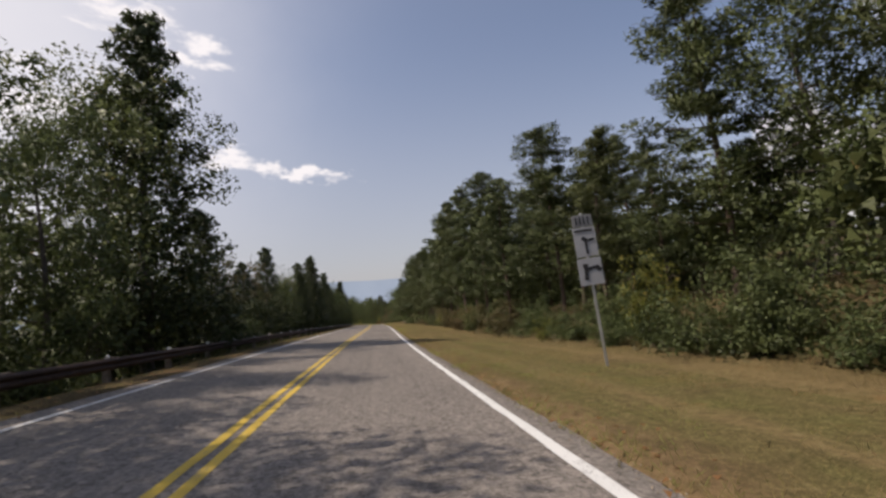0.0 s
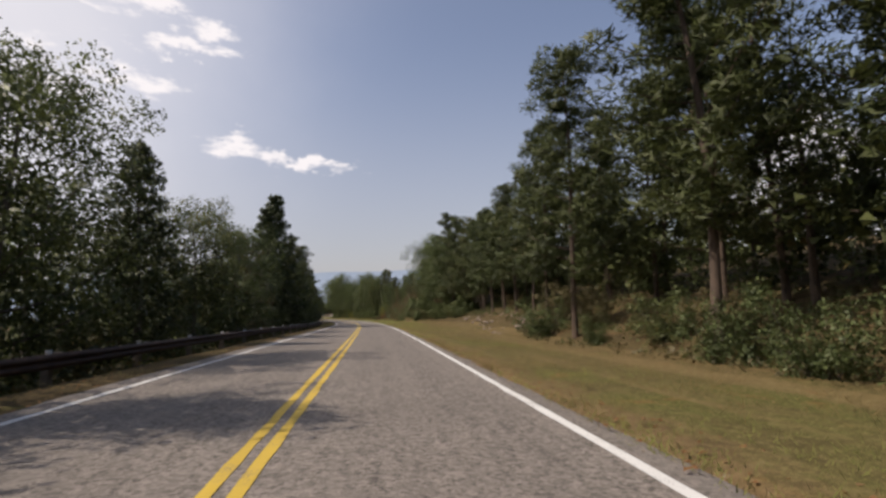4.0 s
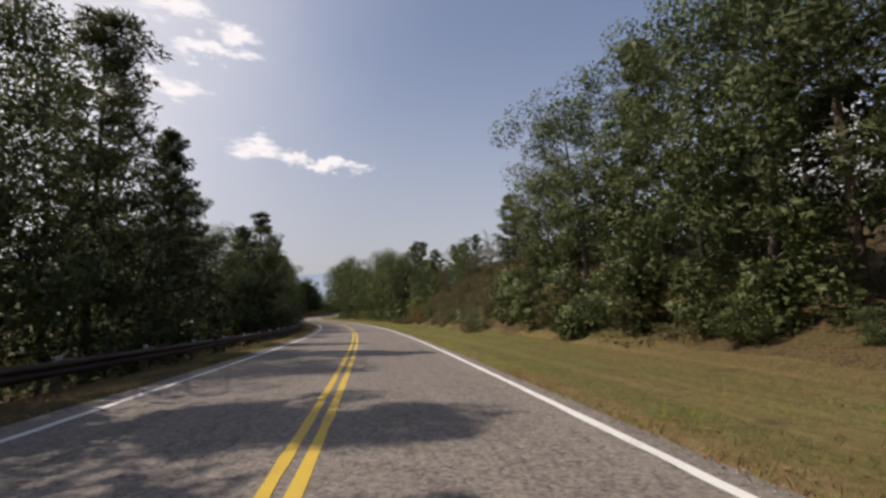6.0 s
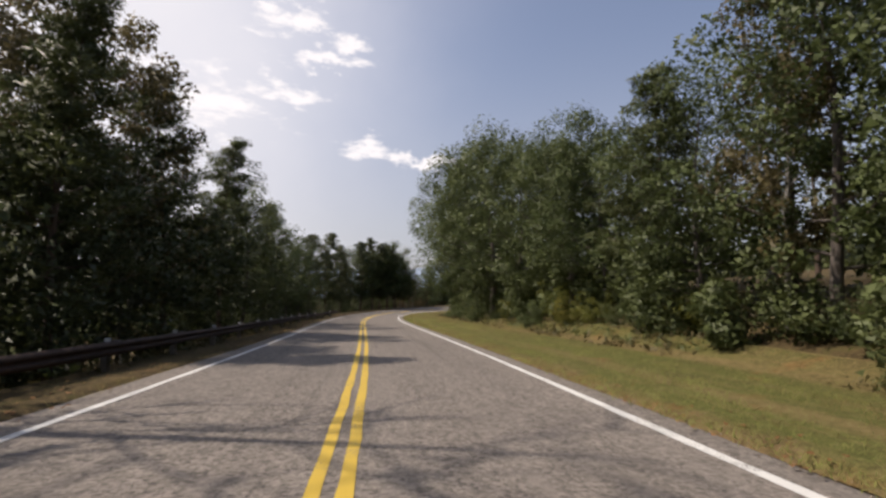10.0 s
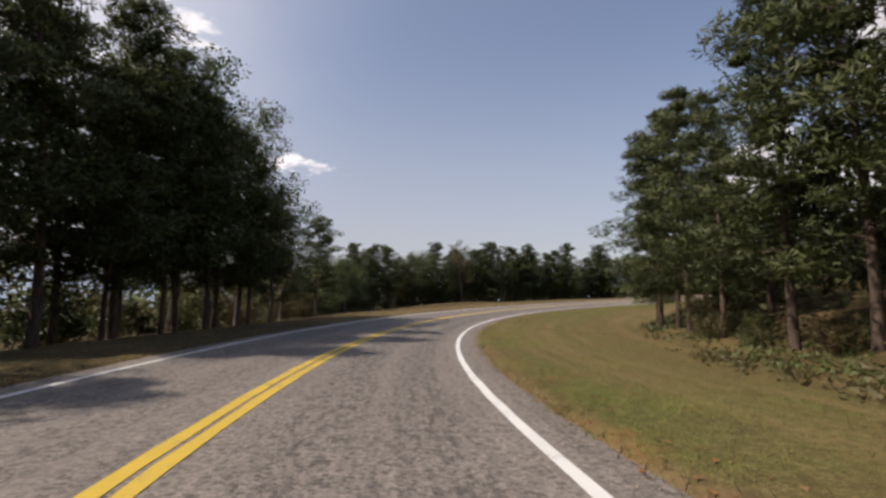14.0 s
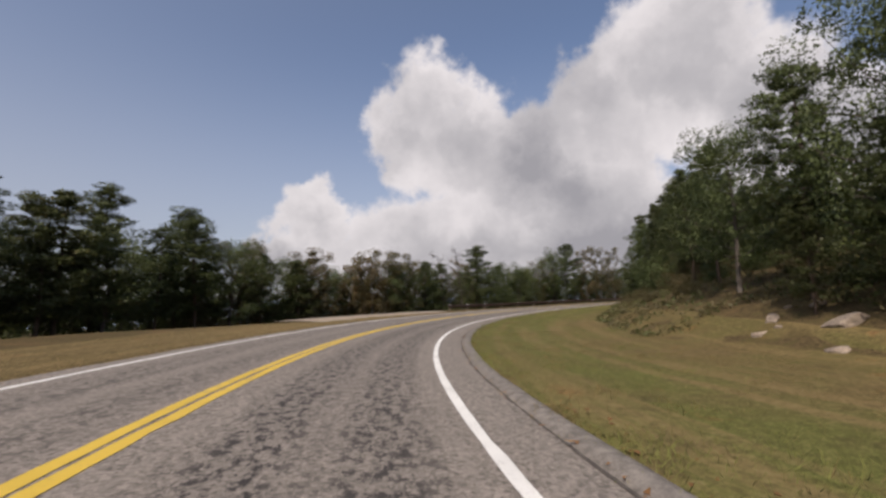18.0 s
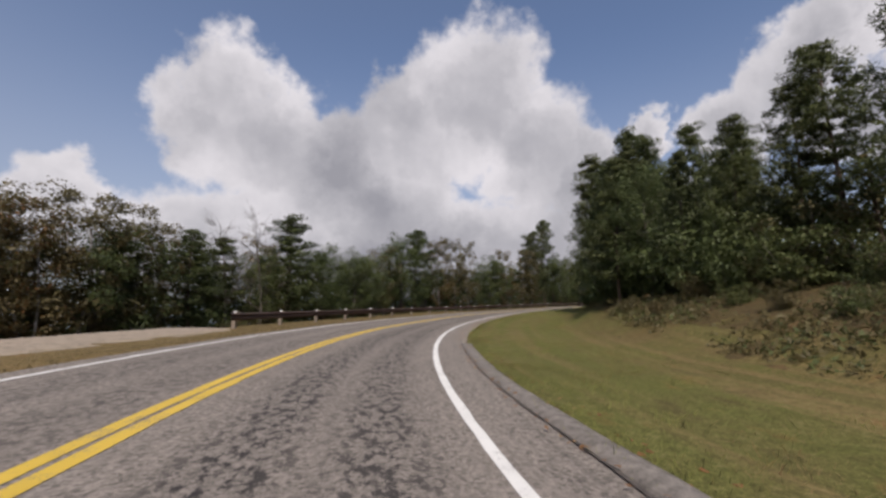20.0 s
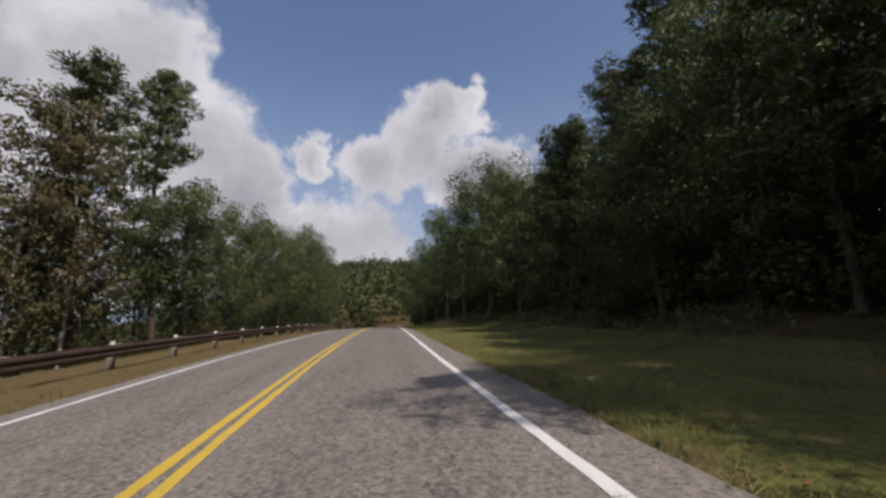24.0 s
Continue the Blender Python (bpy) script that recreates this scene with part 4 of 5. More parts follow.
stand([("p", 311, 12.8, 12), ("p", 313.5, 12.4, 12.5), ("p", 318.5, 12.6, 9.5), ("p", 322, 12.5, 11), ("p", 326, 13, 11), ("p", 328, 12.5, 10.5), ("p", 332.6, 13, 8), ("p", 339.6, 13, 8), ("p", 345, 16, 10), ("p", 346, 15, 6), ("p", 349, 15.4, 5), ("p", 353, 15.2, 6.5), ("p", 357, 15, 5.5), ("p", 361, 14.6, 5), ("p", 365, 15, 6), ("p", 369, 14.8, 4.6), ("p", 351, 17, 11), ("p", 356, 17, 11),
       ("p", 360, 17, 11.8), ("p", 362, 16, 11.8), ("o", 366, 16, 11.5), ("p", 371, 16, 10), ("o", 377, 16, 10), ("p", 383, 17, 10), ("p", 390, 17, 10), ("p", 397, 18, 11)], 9)
stand([("p", 403.6, 19, 12.3), ("p", 405, 18, 10.6), ("p", 406.5, 16, 9.7), ("c", 409, 14.5, 9), ("o", 412, 13.5, 9.5), ("p", 414, 12, 10.1), ("p", 417, 13, 11.5), ("p", 419, 15, 12.6), ("p", 421, 13, 11.8), ("o", 425, 13.6, 13), ("p", 433, 13, 14.4), ("o", 437, 13, 14), ("c", 423, 12, 11), ("p", 427, 11.6, 13), ("p", 430, 11.2, 14.3),
       ("o", 434.6, 10.5, 12), ("p", 438, 10.6, 13), ("p", 441, 11, 12), ("p", 444.6, 11, 12), ("p", 449, 11, 13.3), ("p", 452.6, 10, 15), ("o", 457, 10.8, 11.5), ("p", 461, 10.4, 10.5), ("o", 464, 11, 10), ("o", 467, 10.4, 8.6)], 10)
stand([("p", 473, 10, 9.8), ("o", 481, 10, 11.5), ("o", 487, 9.5, 13.5), ("o", 495, 9, 13.1), ("o", 506, 9, 13.3), ("o", 518, 9, 13.5), ("o", 530, 9, 13.5), ("p", 542, 9, 13)], 11)

# two rows added behind the right edge to keep the sun off its trees
stand([(rng_fill.choice("ppo"), s + rng_fill.uniform(-1, 1), 13.5 + rng_fill.uniform(0, 3.5), 12.5 + rng_fill.uniform(0, 3)) for s in range(424, 545, 3)], 17)
stand([(rng_fill.choice("pop"), s + rng_fill.uniform(-1, 1), 18.5 + rng_fill.uniform(0, 3.5), 13.5 + rng_fill.uniform(0, 2.5)) for s in range(424, 545, 4)], 18)
ridge = sorted(RIDGE_R)
stand([("p", s + rng_fill.uniform(-1, 1), float(table(s, [(10, 13.5), (120, 14.5), (130, 16.5), (160, 16.5)])) + rng_fill.uniform(0, 2), float(np.interp(s, *zip(*ridge))) + rng_fill.uniform(-0.8, 0.3)) for s in range(20, 160, 4)], 16)

LEFT = lambda s: table(s, [(-60, 7.6), (260, 7.6), (290, 9.5), (325, 11), (335, 17), (350, 23), (395, 24), (412, 21), (425, 17), (450, 14), (480, 12), (580, 10)])
RIGHT = lambda s: table(s, [(-60, 10), (120, 10.5), (128, 13), (157, 13), (162, 10.5), (178, 11), (184, 14), (215, 13), (225, 10), (300, 9.5), (320, 12), (345, 16), (400, 18), (410, 14), (440, 10.5), (580, 9.5)])


def undergrowth(side, s0, s1, off, step, kinds, low, high, seed):
    rng = random.Random(seed)
    s = s0
    while s < s1:
        lat = (LEFT if side < 0 else RIGHT)(s) + off + rng.uniform(-0.4, 2.2)
        x, y, z = ground_at(s, side * lat)
        h = rng.uniform(low, high)
        tree(rng.choice(kinds), s, side * lat, z + h - float(np.interp(s, ALONG, LINE[:, 2])), rng.uniform(0, 6.28), rng.uniform(0.9, 1.5), rng.randrange(3))
        s += step * rng.uniform(0.6, 1.4)


undergrowth(-1, 0, 330, 0.4, 5.0, ["bush", "bush", "scrub"], 1.6, 4.0, 41)
undergrowth(-1, 330, 430, 0.6, 2.2, ["bush", "scrub"], 2.4, 4.6, 42)
undergrowth(-1, 430, 560, 0.2, 2.8, ["bush", "scrub"], 1.8, 3.8, 50)
undergrowth(1, 402, 440, -1.0, 1.5, ["bush", "bush", "bush", "scrub"], 1.8, 4.6, 51)
undergrowth(1, 2, 125, -1.2, 2.6, ["bush", "bush", "scrub"], 1.0, 3.0, 43)
undergrowth(1, 150, 178, -2.0, 2.2, ["bush", "bush", "scrub"], 1.0, 2.8, 44)
undergrowth(1, 382, 410, -4.2, 3.0, ["scrub", "scrub", "bush"], 0.6, 1.6, 56)
undergrowth(1, 384, 408, -2.0, 2.4, ["scrub", "bush"], 0.8, 2.2, 57)
undergrowth(1, 4, 24, -1.4, 1.8, ["bush", "yellow", "bush"], 0.8, 2.2, 55)
for i, off in enumerate((-5.9, -5.0, -4.3, -3.2, -2.2, -1.2, 0.4, 2.0, 3.6)):
    undergrowth(1, 177 if off > -4.5 else 188, 215, off, 1.5, ["scrub", "scrub", "scrub", "bush"], 0.35 + 0.13 * i, 0.8 + 0.36 * i, 450 + i)
undergrowth(1, 126, 158, 0.6, 4.0, ["scrub", "bush"], 0.8, 1.8, 49)
undergrowth(1, 212, 282, -0.8, 2.2, ["bush", "bush", "bush", "yellow"], 0.7, 2.4, 46)
undergrowth(1, 312, 400, 1.0, 3.4, ["bush", "scrub"], 0.9, 2.4, 47)
undergrowth(1, 404, 470, -0.2, 2.6, ["bush"], 1.8, 4.0, 48)
for row in (("red", 203.0, 8.2, 0.9, 0), ("red", 201.9, 8.2, 0.75, 1), ("yellow", 206.2, 8.7, 3.8, 0), ("yellow", 12.5, 9.6, 3.2, 1), ("yellow", 58, 9.5, 2.3, 2), ("bush", 8, 9.4, 2.6, 1)):
    tree(row[0], row[1], row[2], row[3], 1.0, 0.6 if row[0] == "yellow" else 0.85, row[4])
plant_all()


def deep_woods():
    """The woods behind the edge: many rough crowns and stems, in one mesh of each a side."""
    for side, ridge, edge, leaf in ((-1, RIDGE_L, LEFT, OAK), (1, RIDGE_R, RIGHT, PINE)):
        rng = np.random.default_rng(60 + side)
        top = sorted(ridge)
        ts, tv = np.array([r[0] for r in top]), np.array([r[1] for r in top])
        s, lat = [], []
        for off, step in (((3.4, 2.2), (6, 2.5), (9.5, 3.2), (14, 4.0)) if side < 0 else ((3.8, 2.5), (6.5, 3.0), (10, 3.8))):
            q = np.arange(-10, 565, step) + rng.uniform(-1, 1, len(np.arange(-10, 565, step)))
            s.append(q)
            lat.append(edge(q) + off + rng.uniform(-1, 1.5, len(q)))
        s, lat = np.concatenate(s), np.concatenate(lat)
        keep = ~((s > 300) & (s < 410) & (lat > 34)) if side > 0 else ~((s > 294) & (s < 334) & (rng.uniform(0, 1, len(s)) < 0.7))
        s, lat = s[keep], lat[keep]
        x, y, base = spot(s, side * lat)
        z, _, _ = land(x, y)
        near = np.array([tv[np.abs(ts - a) < 6].min() if (np.abs(ts - a) < 6).any() else np.interp(a, ts, tv) for a in s])
        h = np.maximum(2.5, (base + near * rng.uniform(0.6, 0.93, len(s))) - z)
        n = 8
        t = rng.uniform(0.12, 1.0, (len(s), n))
        wide = 0.32 * np.sin(np.pi * np.clip(0.25 + t * 0.72, 0, 1)) ** 0.7
        a = rng.uniform(0, 6.28, (len(s), n))
        r = wide * h[:, None] * rng.uniform(0.2, 1, (len(s), n))
        c = np.stack([x[:, None] + r * np.cos(a), y[:, None] + r * np.sin(a), z[:, None] + t * h[:, None] * 0.95], -1).reshape(-1, 3)
        v, out = leaves(rng, c, np.full(len(c), 1.15), 52, 0.30, 0.8, 0.1, 0.6)
        tagged(new("deep_woods_leaves", mesh_of("deep_woods_leaves", v, tris(v), leaf, True, None, out)), "dense dark foliage deeper in the woods", "woods", kind="stuff")
        stems = []
        for i in range(0, len(s), 2):
            stems.append(tube([(x[i], y[i], z[i] - 0.2), (x[i] + 0.1, y[i], z[i] + h[i] * 0.5), (x[i], y[i] + 0.1, z[i] + h[i] * 0.9)], (0.13, 0.09, 0.03), 5))
        sv, sf = join(stems)
        tagged(new("deep_woods_stems", mesh_of("deep_woods_stems", sv, sf, PINE_BARK if side > 0 else BARK, True)), "slender trunks standing deeper in the woods", "woods", kind="stuff")
    rng = np.random.default_rng(77)
    along, across = rng.uniform(118, 520, 2200), rng.uniform(-170, 170, 2200)
    x, y = 33.0 + 0.927 * along + 0.375 * across, 348.0 - 0.375 * along + 0.927 * across
    z, s, lat = land(x, y)
    ok = (np.abs(lat) > 30) | (s > 583)
    c = np.stack([x, y, z + 4.5], 1)[ok]
    c = np.concatenate([c, c + rng.normal(0, 2, c.shape)])
    v, out = leaves(rng, c, np.full(len(c), 4.0), 28, 1.9, 1.2, 0.1, 0.4)
    tagged(new("hillside_woods", mesh_of("hillside_woods", v, tris(v), PINE, True, None, out)), "green wooded hillside beyond the road", "woods", kind="stuff")

    # the wooded slopes further out on every side
    rng = np.random.default_rng(78)
    x, y = rng.uniform(-230, 330, 7000), rng.uniform(-70, 470, 7000)
    z, s, lat = land(x, y)
    ok = (np.abs(lat) > 30) & (s > -58) & ((lat < 0) | (lat > 26)) & ~((s > 300) & (s < 430) & (lat > 0) & (lat < 46))
    x, y, z, lat = x[ok], y[ok], z[ok], lat[ok]
    tall = np.where(lat > 0, rng.uniform(3.5, 5.5, len(x)), rng.uniform(5, 8, len(x)))
    c = np.repeat(np.stack([x, y, z], 1), 4, 0)
    c += np.stack([rng.normal(0, 1.3, len(c)), rng.normal(0, 1.3, len(c)), np.repeat(tall, 4) * rng.uniform(0.25, 0.85, len(c))], 1)
    v, out = leaves(rng, c, np.full(len(c), 1.9), 11, 1.3, 0.85, 0.1, 0.5)
    tagged(new("surrounding_woods", mesh_of("surrounding_woods", v, tris(v), OAK, True, None, out)), "continuous green woods on the slopes round the road", "woods", kind="stuff")


deep_woods()


def thicket(side, bands, leaf, label, seed):
    """Close-grown shrubs that shut the woods off behind the edge: bands of (from, to, metres behind the edge, low, high, spacing)."""
    rng = np.random.default_rng(seed)
    centres, radii = [], []
    for s0, s1, off, low, high, gap in bands:
        s = np.arange(s0, s1, gap) + rng.uniform(-0.5, 0.5, len(np.arange(s0, s1, gap))) * gap
        lat = (LEFT if side < 0 else RIGHT)(s) + off + rng.uniform(-0.5, 1.6, len(s))
        x, y, _ = spot(s, side * lat)
        z, h = land(x, y)[0], rng.uniform(low, high, len(s))
        for _ in range(13):
            t, a = rng.uniform(0.06, 1.0, len(s)), rng.uniform(0, 6.28, len(s))
            q = h * 0.34 * np.sqrt(rng.uniform(0, 1, len(s))) * np.sin(np.pi * np.clip(0.22 + 0.72 * t, 0, 1)) ** 0.7
            centres.append(np.stack([x + q * np.cos(a), y + q * np.sin(a), z + t * h * 0.92], 1))
            radii.append(h * 0.12 + rng.uniform(0.15, 0.35, len(s)))
    c = np.concatenate(centres)
    v, out = leaves(rng, c, np.concatenate(radii), 105, 0.18, 0.85, 0.1, 0.52)
    tagged(new("thicket", mesh_of("thicket", v, tris(v), leaf, True, None, out)), label, "shrubs", kind="stuff")


# dark cedar leaf colour here stands in for shade inside the downhill woods
thicket(-1, [(22, 60, 0.6, 3.4, 5.0, 2.0), (60, 172, 0.5, 5.0, 7.6, 1.8), (184, 290, 0.4, 5.0, 7.8, 1.8), (284, 316, 0.6, 4.8, 6.8, 1.9), (318, 330, 1.5, 1.6, 3.4, 2.4)], CEDAR_AND_SHADE, "close-grown shrubs with shade-dark leaf colour along the downhill woods edge", 151)
# tall band added behind the edge to shade the verge, in the same shade-dark colour
thicket(-1, [(60, 128, 2.8, 8.5, 11.5, 2.0), (128, 146, 3.0, 6.0, 7.8, 2.0), (146, 172, 2.8, 9.0, 11.5, 2.0), (184, 228, 2.8, 8.5, 11.5, 2.0), (228, 250, 3.0, 6.0, 8.0, 2.2), (250, 292, 2.8, 8.5, 11.5, 2.0)], CEDAR_AND_SHADE, "young trees in shade-dark leaf colour, packed behind the downhill woods edge", 154)
thicket(-1, [(318, 432, 3.4, 3.8, 6.2, 2.2)], SUMAC, "close-grown brown shrubs under the trees round the bend", 152)
# the 2-60 and 60-165 bands are added to darken the woods' interior
thicket(1, [(150, 180, -1.6, 1.2, 3.4, 1.5), (2, 60, 3.2, 2.4, 5.0, 2.0), (60, 165, 4.6, 2.2, 4.8, 2.2), (212, 286, -0.1, 1.6, 4.4, 1.6), (286, 299, 0.6, 1.2, 3.2, 1.5), (404, 555, 0.5, 2.6, 5.2, 1.6), (424, 550, 3.5, 3.5, 6.5, 2.2)], OAK, "close-grown shrubs along the uphill edge and filling its shaded interior", 153)


def low_plants():
    """Weeds and seedlings on the banks and under the trees."""
    for side, edge, off, mat, label, count, seed in ((1, RIGHT, -1.8, SUMAC, "low dry brown weeds under the trees on the bank", 14000, 31), (1, RIGHT, -1.2, OAK, "low green weeds under the trees on the bank", 12000, 32),
                                                     (-1, LEFT, -2.0, SUMAC, "low dry weeds behind the guardrail", 5000, 33)):
        rng = np.random.default_rng(seed)
        s = np.concatenate([rng.uniform(2, 500, count), rng.uniform(179, 214, count // 2 if side > 0 else 0), rng.uniform(374, 412, count // 10 if mat is SUMAC and side > 0 else 0)])
        patchy = np.sin(s * 0.83 + seed) + np.sin(s * 0.31) + rng.normal(0, 0.7, len(s)) > -0.3
        s = s[patchy]
        lat = np.where((side > 0) & (s > 179) & (s < 214), 8.3, np.where((side > 0) & (s > 374) & (s < 412), 11.0, edge(s) + off)) + 7.5 * rng.uniform(0, 1, len(s)) ** 1.3
        x, y, _ = spot(s, side * lat)
        c = np.stack([x, y, land(x, y)[0] + 0.12], 1)
        v, _ = leaves(rng, c, rng.uniform(0.15, 0.42, len(c)), 9, 0.17, 0.7, -0.4, 0.36)
        tagged(new("weeds", mesh_of("weeds", v, tris(v), mat)), label, "weeds", kind="stuff")


low_plants()


# ---- guardrails ----
def sweep(name, s, lat, lift, profile, mat, base=None):
    """A closed profile of (across, up) drawn along the road at lat, lift metres over the ground there."""
    x, y, _ = spot(s, np.full(len(s), lat))
    z = land(x, y)[0] if base is None else base
    z = np.convolve(np.pad(z, 3, mode="edge"), np.ones(7) / 7, "valid") + lift
    h = np.interp(s, ALONG, HEAD)
    p = np.array(profile)
    v = np.stack([x[:, None] + np.cos(h)[:, None] * p[:, 0], y[:, None] + np.sin(h)[:, None] * p[:, 0], z[:, None] + p[None, :, 1]], -1)
    n, k = len(s), len(p)
    i, j = np.arange(n - 1)[:, None] * k, np.arange(k)[None, :]
    f = np.stack([i + j, i + (j + 1) % k, i + k + (j + 1) % k, i + k + j], -1).reshape(-1, 4)
    return mesh_of(name, v.reshape(-1, 3), f, mat), z


def box(name, w, d, h, mat, bevel=0.01):
    """A bevelled block standing on z = 0."""
    bm = bmesh.new()
    bmesh.ops.create_cube(bm, size=1.0)
    bmesh.ops.scale(bm, vec=(w, d, h), verts=bm.verts)
    bmesh.ops.translate(bm, vec=(0, 0, h / 2), verts=bm.verts)
    bmesh.ops.bevel(bm, geom=bm.edges[:], offset=bevel, segments=1, affect="EDGES")
    me = bpy.data.meshes.new(name)
    bm.to_mesh(me)
    bm.free()
    me.materials.append(mat)
    return me


W_BEAM = [(0.00, 0.31), (0.045, 0.285), (0.08, 0.25), (0.08, 0.21), (0.02, 0.165), (0.02, 0.145), (0.08, 0.10), (0.08, 0.06), (0.045, 0.025), (0.00, 0.0),
          (-0.006, 0.0), (0.036, 0.03), (0.07, 0.065), (0.07, 0.095), (0.01, 0.14), (0.01, 0.17), (0.07, 0.215), (0.07, 0.245), (0.036, 0.28), (-0.006, 0.31)]
POST_WOOD = plain_material("grey_post_timber", (0.20, 0.165, 0.13), 0.9, 0.0, 0.4, 7.0)
WHITE_CAP = plain_material("white_reflector", (0.75, 0.74, 0.70), 0.45, 0.0, 0.1, 9.0)


def guardrail(s0, s1, lat, high):
    root = tagged(new("guardrail"), "rust-brown steel guardrail on short posts along the verge", "guardrail")
    s = np.arange(s0, s1, 1.0)
    me, z = sweep("rail", s, lat, high - 0.31, W_BEAM, RUSTY)
    part("rail", me, root, "weathered brown corrugated steel rail")
    post, block, cap = box("post", 0.16, 0.15, high + 0.38, POST_WOOD), box("block", 0.16, 0.14, 0.34, POST_WOOD), box("reflector", 0.12, 0.035, 0.09, WHITE_CAP, 0.006)
    for a in np.arange(s0 + 0.8, s1 - 1, 3.81):
        x, y, _ = spot(a, lat - 0.30)
        g = float(np.interp(a, s, z)) - (high - 0.31)
        h = float(np.interp(a, ALONG, HEAD))
        p = part("post", post, root)
        p.matrix_basis = Matrix.LocRotScale((float(x), float(y), g - 0.4), Euler((0, 0, h)), None)
        xb, yb, _ = spot(a, lat - 0.105)
        b = part("block", block, root)
        b.matrix_basis = Matrix.LocRotScale((float(xb), float(yb), g + high - 0.33), Euler((0, 0, h)), None)
        r = part("reflector", cap, p, "white reflector cap")
        r.matrix_basis = Matrix.LocRotScale((0.03, 0, high + 0.378), None, None)


guardrail(2, 292, -5.5, 0.68)
guardrail(402, 556, -5.25, 0.70)


# ---- road sign ----
def road_sign(s, lat):
    root = tagged(new("road_sign"), "white sign toned down for shade, dark arrows, thin leaning post", "road sign")
    x, y, z = ground_at(s, lat)
    root.matrix_basis = Matrix.LocRotScale((x, y, z), Euler((0, radians(-4), float(np.interp(s, ALONG, HEAD)) + radians(-8))), None)
    # plate white is lowered to grey, which puts the shade into its colour
    plate = plain_material("sign_white_in_shade", (0.36, 0.36, 0.37), 0.5, 0.0, 0.12, 5.0)
    dark = plain_material("sign_black", (0.02, 0.02, 0.022), 0.6)
    grey = plain_material("sign_grey", (0.22, 0.22, 0.22), 0.5, 0.0, 0.15)
    bm = bmesh.new()
    for w, d, px, py in ((0.05, 0.008, 0, 0), (0.008, 0.035, -0.022, 0.018), (0.008, 0.035, 0.022, 0.018)):
        r = bmesh.ops.create_cube(bm, size=1.0)
        bmesh.ops.scale(bm, vec=(w, d, 3.75), verts=r["verts"])
        bmesh.ops.translate(bm, vec=(px, py, 3.75 / 2 - 0.3), verts=r["verts"])
    me = bpy.data.meshes.new("post")
    bm.to_mesh(me)
    bm.free()
    me.materials.append(STEEL)
    part("post", me, root, "thin green-grey steel channel post")

    def bars(panel, rows):
        for bx, bz, w, h, turn in rows:
            b = part("bar", box("bar", w, 0.004, h, dark, 0.001), panel)
            b.matrix_basis = Matrix.LocRotScale((bx, -0.014, bz), Euler((0, radians(turn), 0)), None)
    for zz, w, h, mat, rows in ((3.14, 0.46, 0.26, grey, [(-0.14 + 0.09 * i, 0.04, 0.035, 0.18, 0) for i in range(4)]),
                                (2.46, 0.50, 0.66, plate, [(-0.02, 0.56, 0.40, 0.05, 0), (0.0, 0.06, 0.06, 0.36, 0), (0.09, 0.33, 0.22, 0.06, -12), (-0.06, 0.36, 0.10, 0.09, 30)]),
                                (1.82, 0.54, 0.60, plate, [(-0.12, 0.12, 0.09, 0.30, 8), (0.03, 0.33, 0.34, 0.08, -8), (0.16, 0.30, 0.10, 0.10, 45), (-0.10, 0.40, 0.12, 0.08, 0)])):
        p = part("panel", box("panel", w, 0.012, h, mat, 0.004), root)
        p.matrix_basis = Matrix.LocRotScale((0, -0.02, zz), None, None)
        bars(p, rows)


road_sign(9.6, 6.55)


# ---- rocks on the cut banks ----
def rock_mesh(seed):
    rng = random.Random(seed)
    bm = bmesh.new()
    bmesh.ops.create_icosphere(bm, subdivisions=2, radius=0.5)
    for v in bm.verts:
        n = noise.noise(v.co * 2.3 + Vector((seed * 3.1, 0, 0)))
        v.co *= 1 + 0.55 * n
        v.co.x = max(-0.42, min(0.42, v.co.x))
        v.co.z = max(-0.20, min(0.19, v.co.z * 0.62)) + rng.uniform(-0.012, 0.012)
        v.co.y = max(-0.36, min(0.36, v.co.y))
    me = bpy.data.meshes.new("rock")
    bm.to_mesh(me)
    bm.free()
    me.materials.append(ROCK)
    return me


ROCKS = [rock_mesh(i) for i in range(6)]


def rocks(s0, s1, lat0, lat1, count, small, big, seed):
    rng = random.Random(seed)
    for _ in range(count):
        s, lat = rng.uniform(s0, s1), rng.uniform(lat0, lat1)
        x, y, z = ground_at(s, lat)
        k = small + (big - small) * rng.random() ** 2.2
        ob = tagged(new("rock", rng.choice(ROCKS)), "pale broken sandstone rock lying on the earth bank", "rock", "rocks on the bank")
        ob.matrix_basis = Matrix.LocRotScale((x, y, z + 0.04 * k), Euler((rng.uniform(-0.4, 0.4), rng.uniform(-0.5, 0.1), rng.uniform(0, 6.28))), (k, k * rng.uniform(0.6, 1), k * rng.uniform(0.6, 1.1)))


rocks(178, 208, 8.4, 12.6, 230, 0.12, 0.75, 1)
rocks(184, 206, 12.0, 16.0, 60, 0.2, 0.9, 11)
rocks(127, 146, 9.0, 12.6, 90, 0.12, 0.55, 2)
rocks(358, 372, 12.5, 15.5, 10, 0.3, 1.1, 3)
rocks(60, 66, 7.5, 9.5, 3, 0.2, 0.5, 4)


# ---- patches, gutter and pull-off ----
TAR = plain_material("fresh_patch", (0.120, 0.104, 0.089), 0.95, 0.0, 0.75, 5.0)
PALE = plain_material("pale_patch", (0.17, 0.149, 0.128), 0.95, 0.0, 0.6, 5.0)
GRAVEL = plain_material("gravel_shoulder", (0.29, 0.235, 0.175), 1.0, 0.0, 0.5, 5.0)


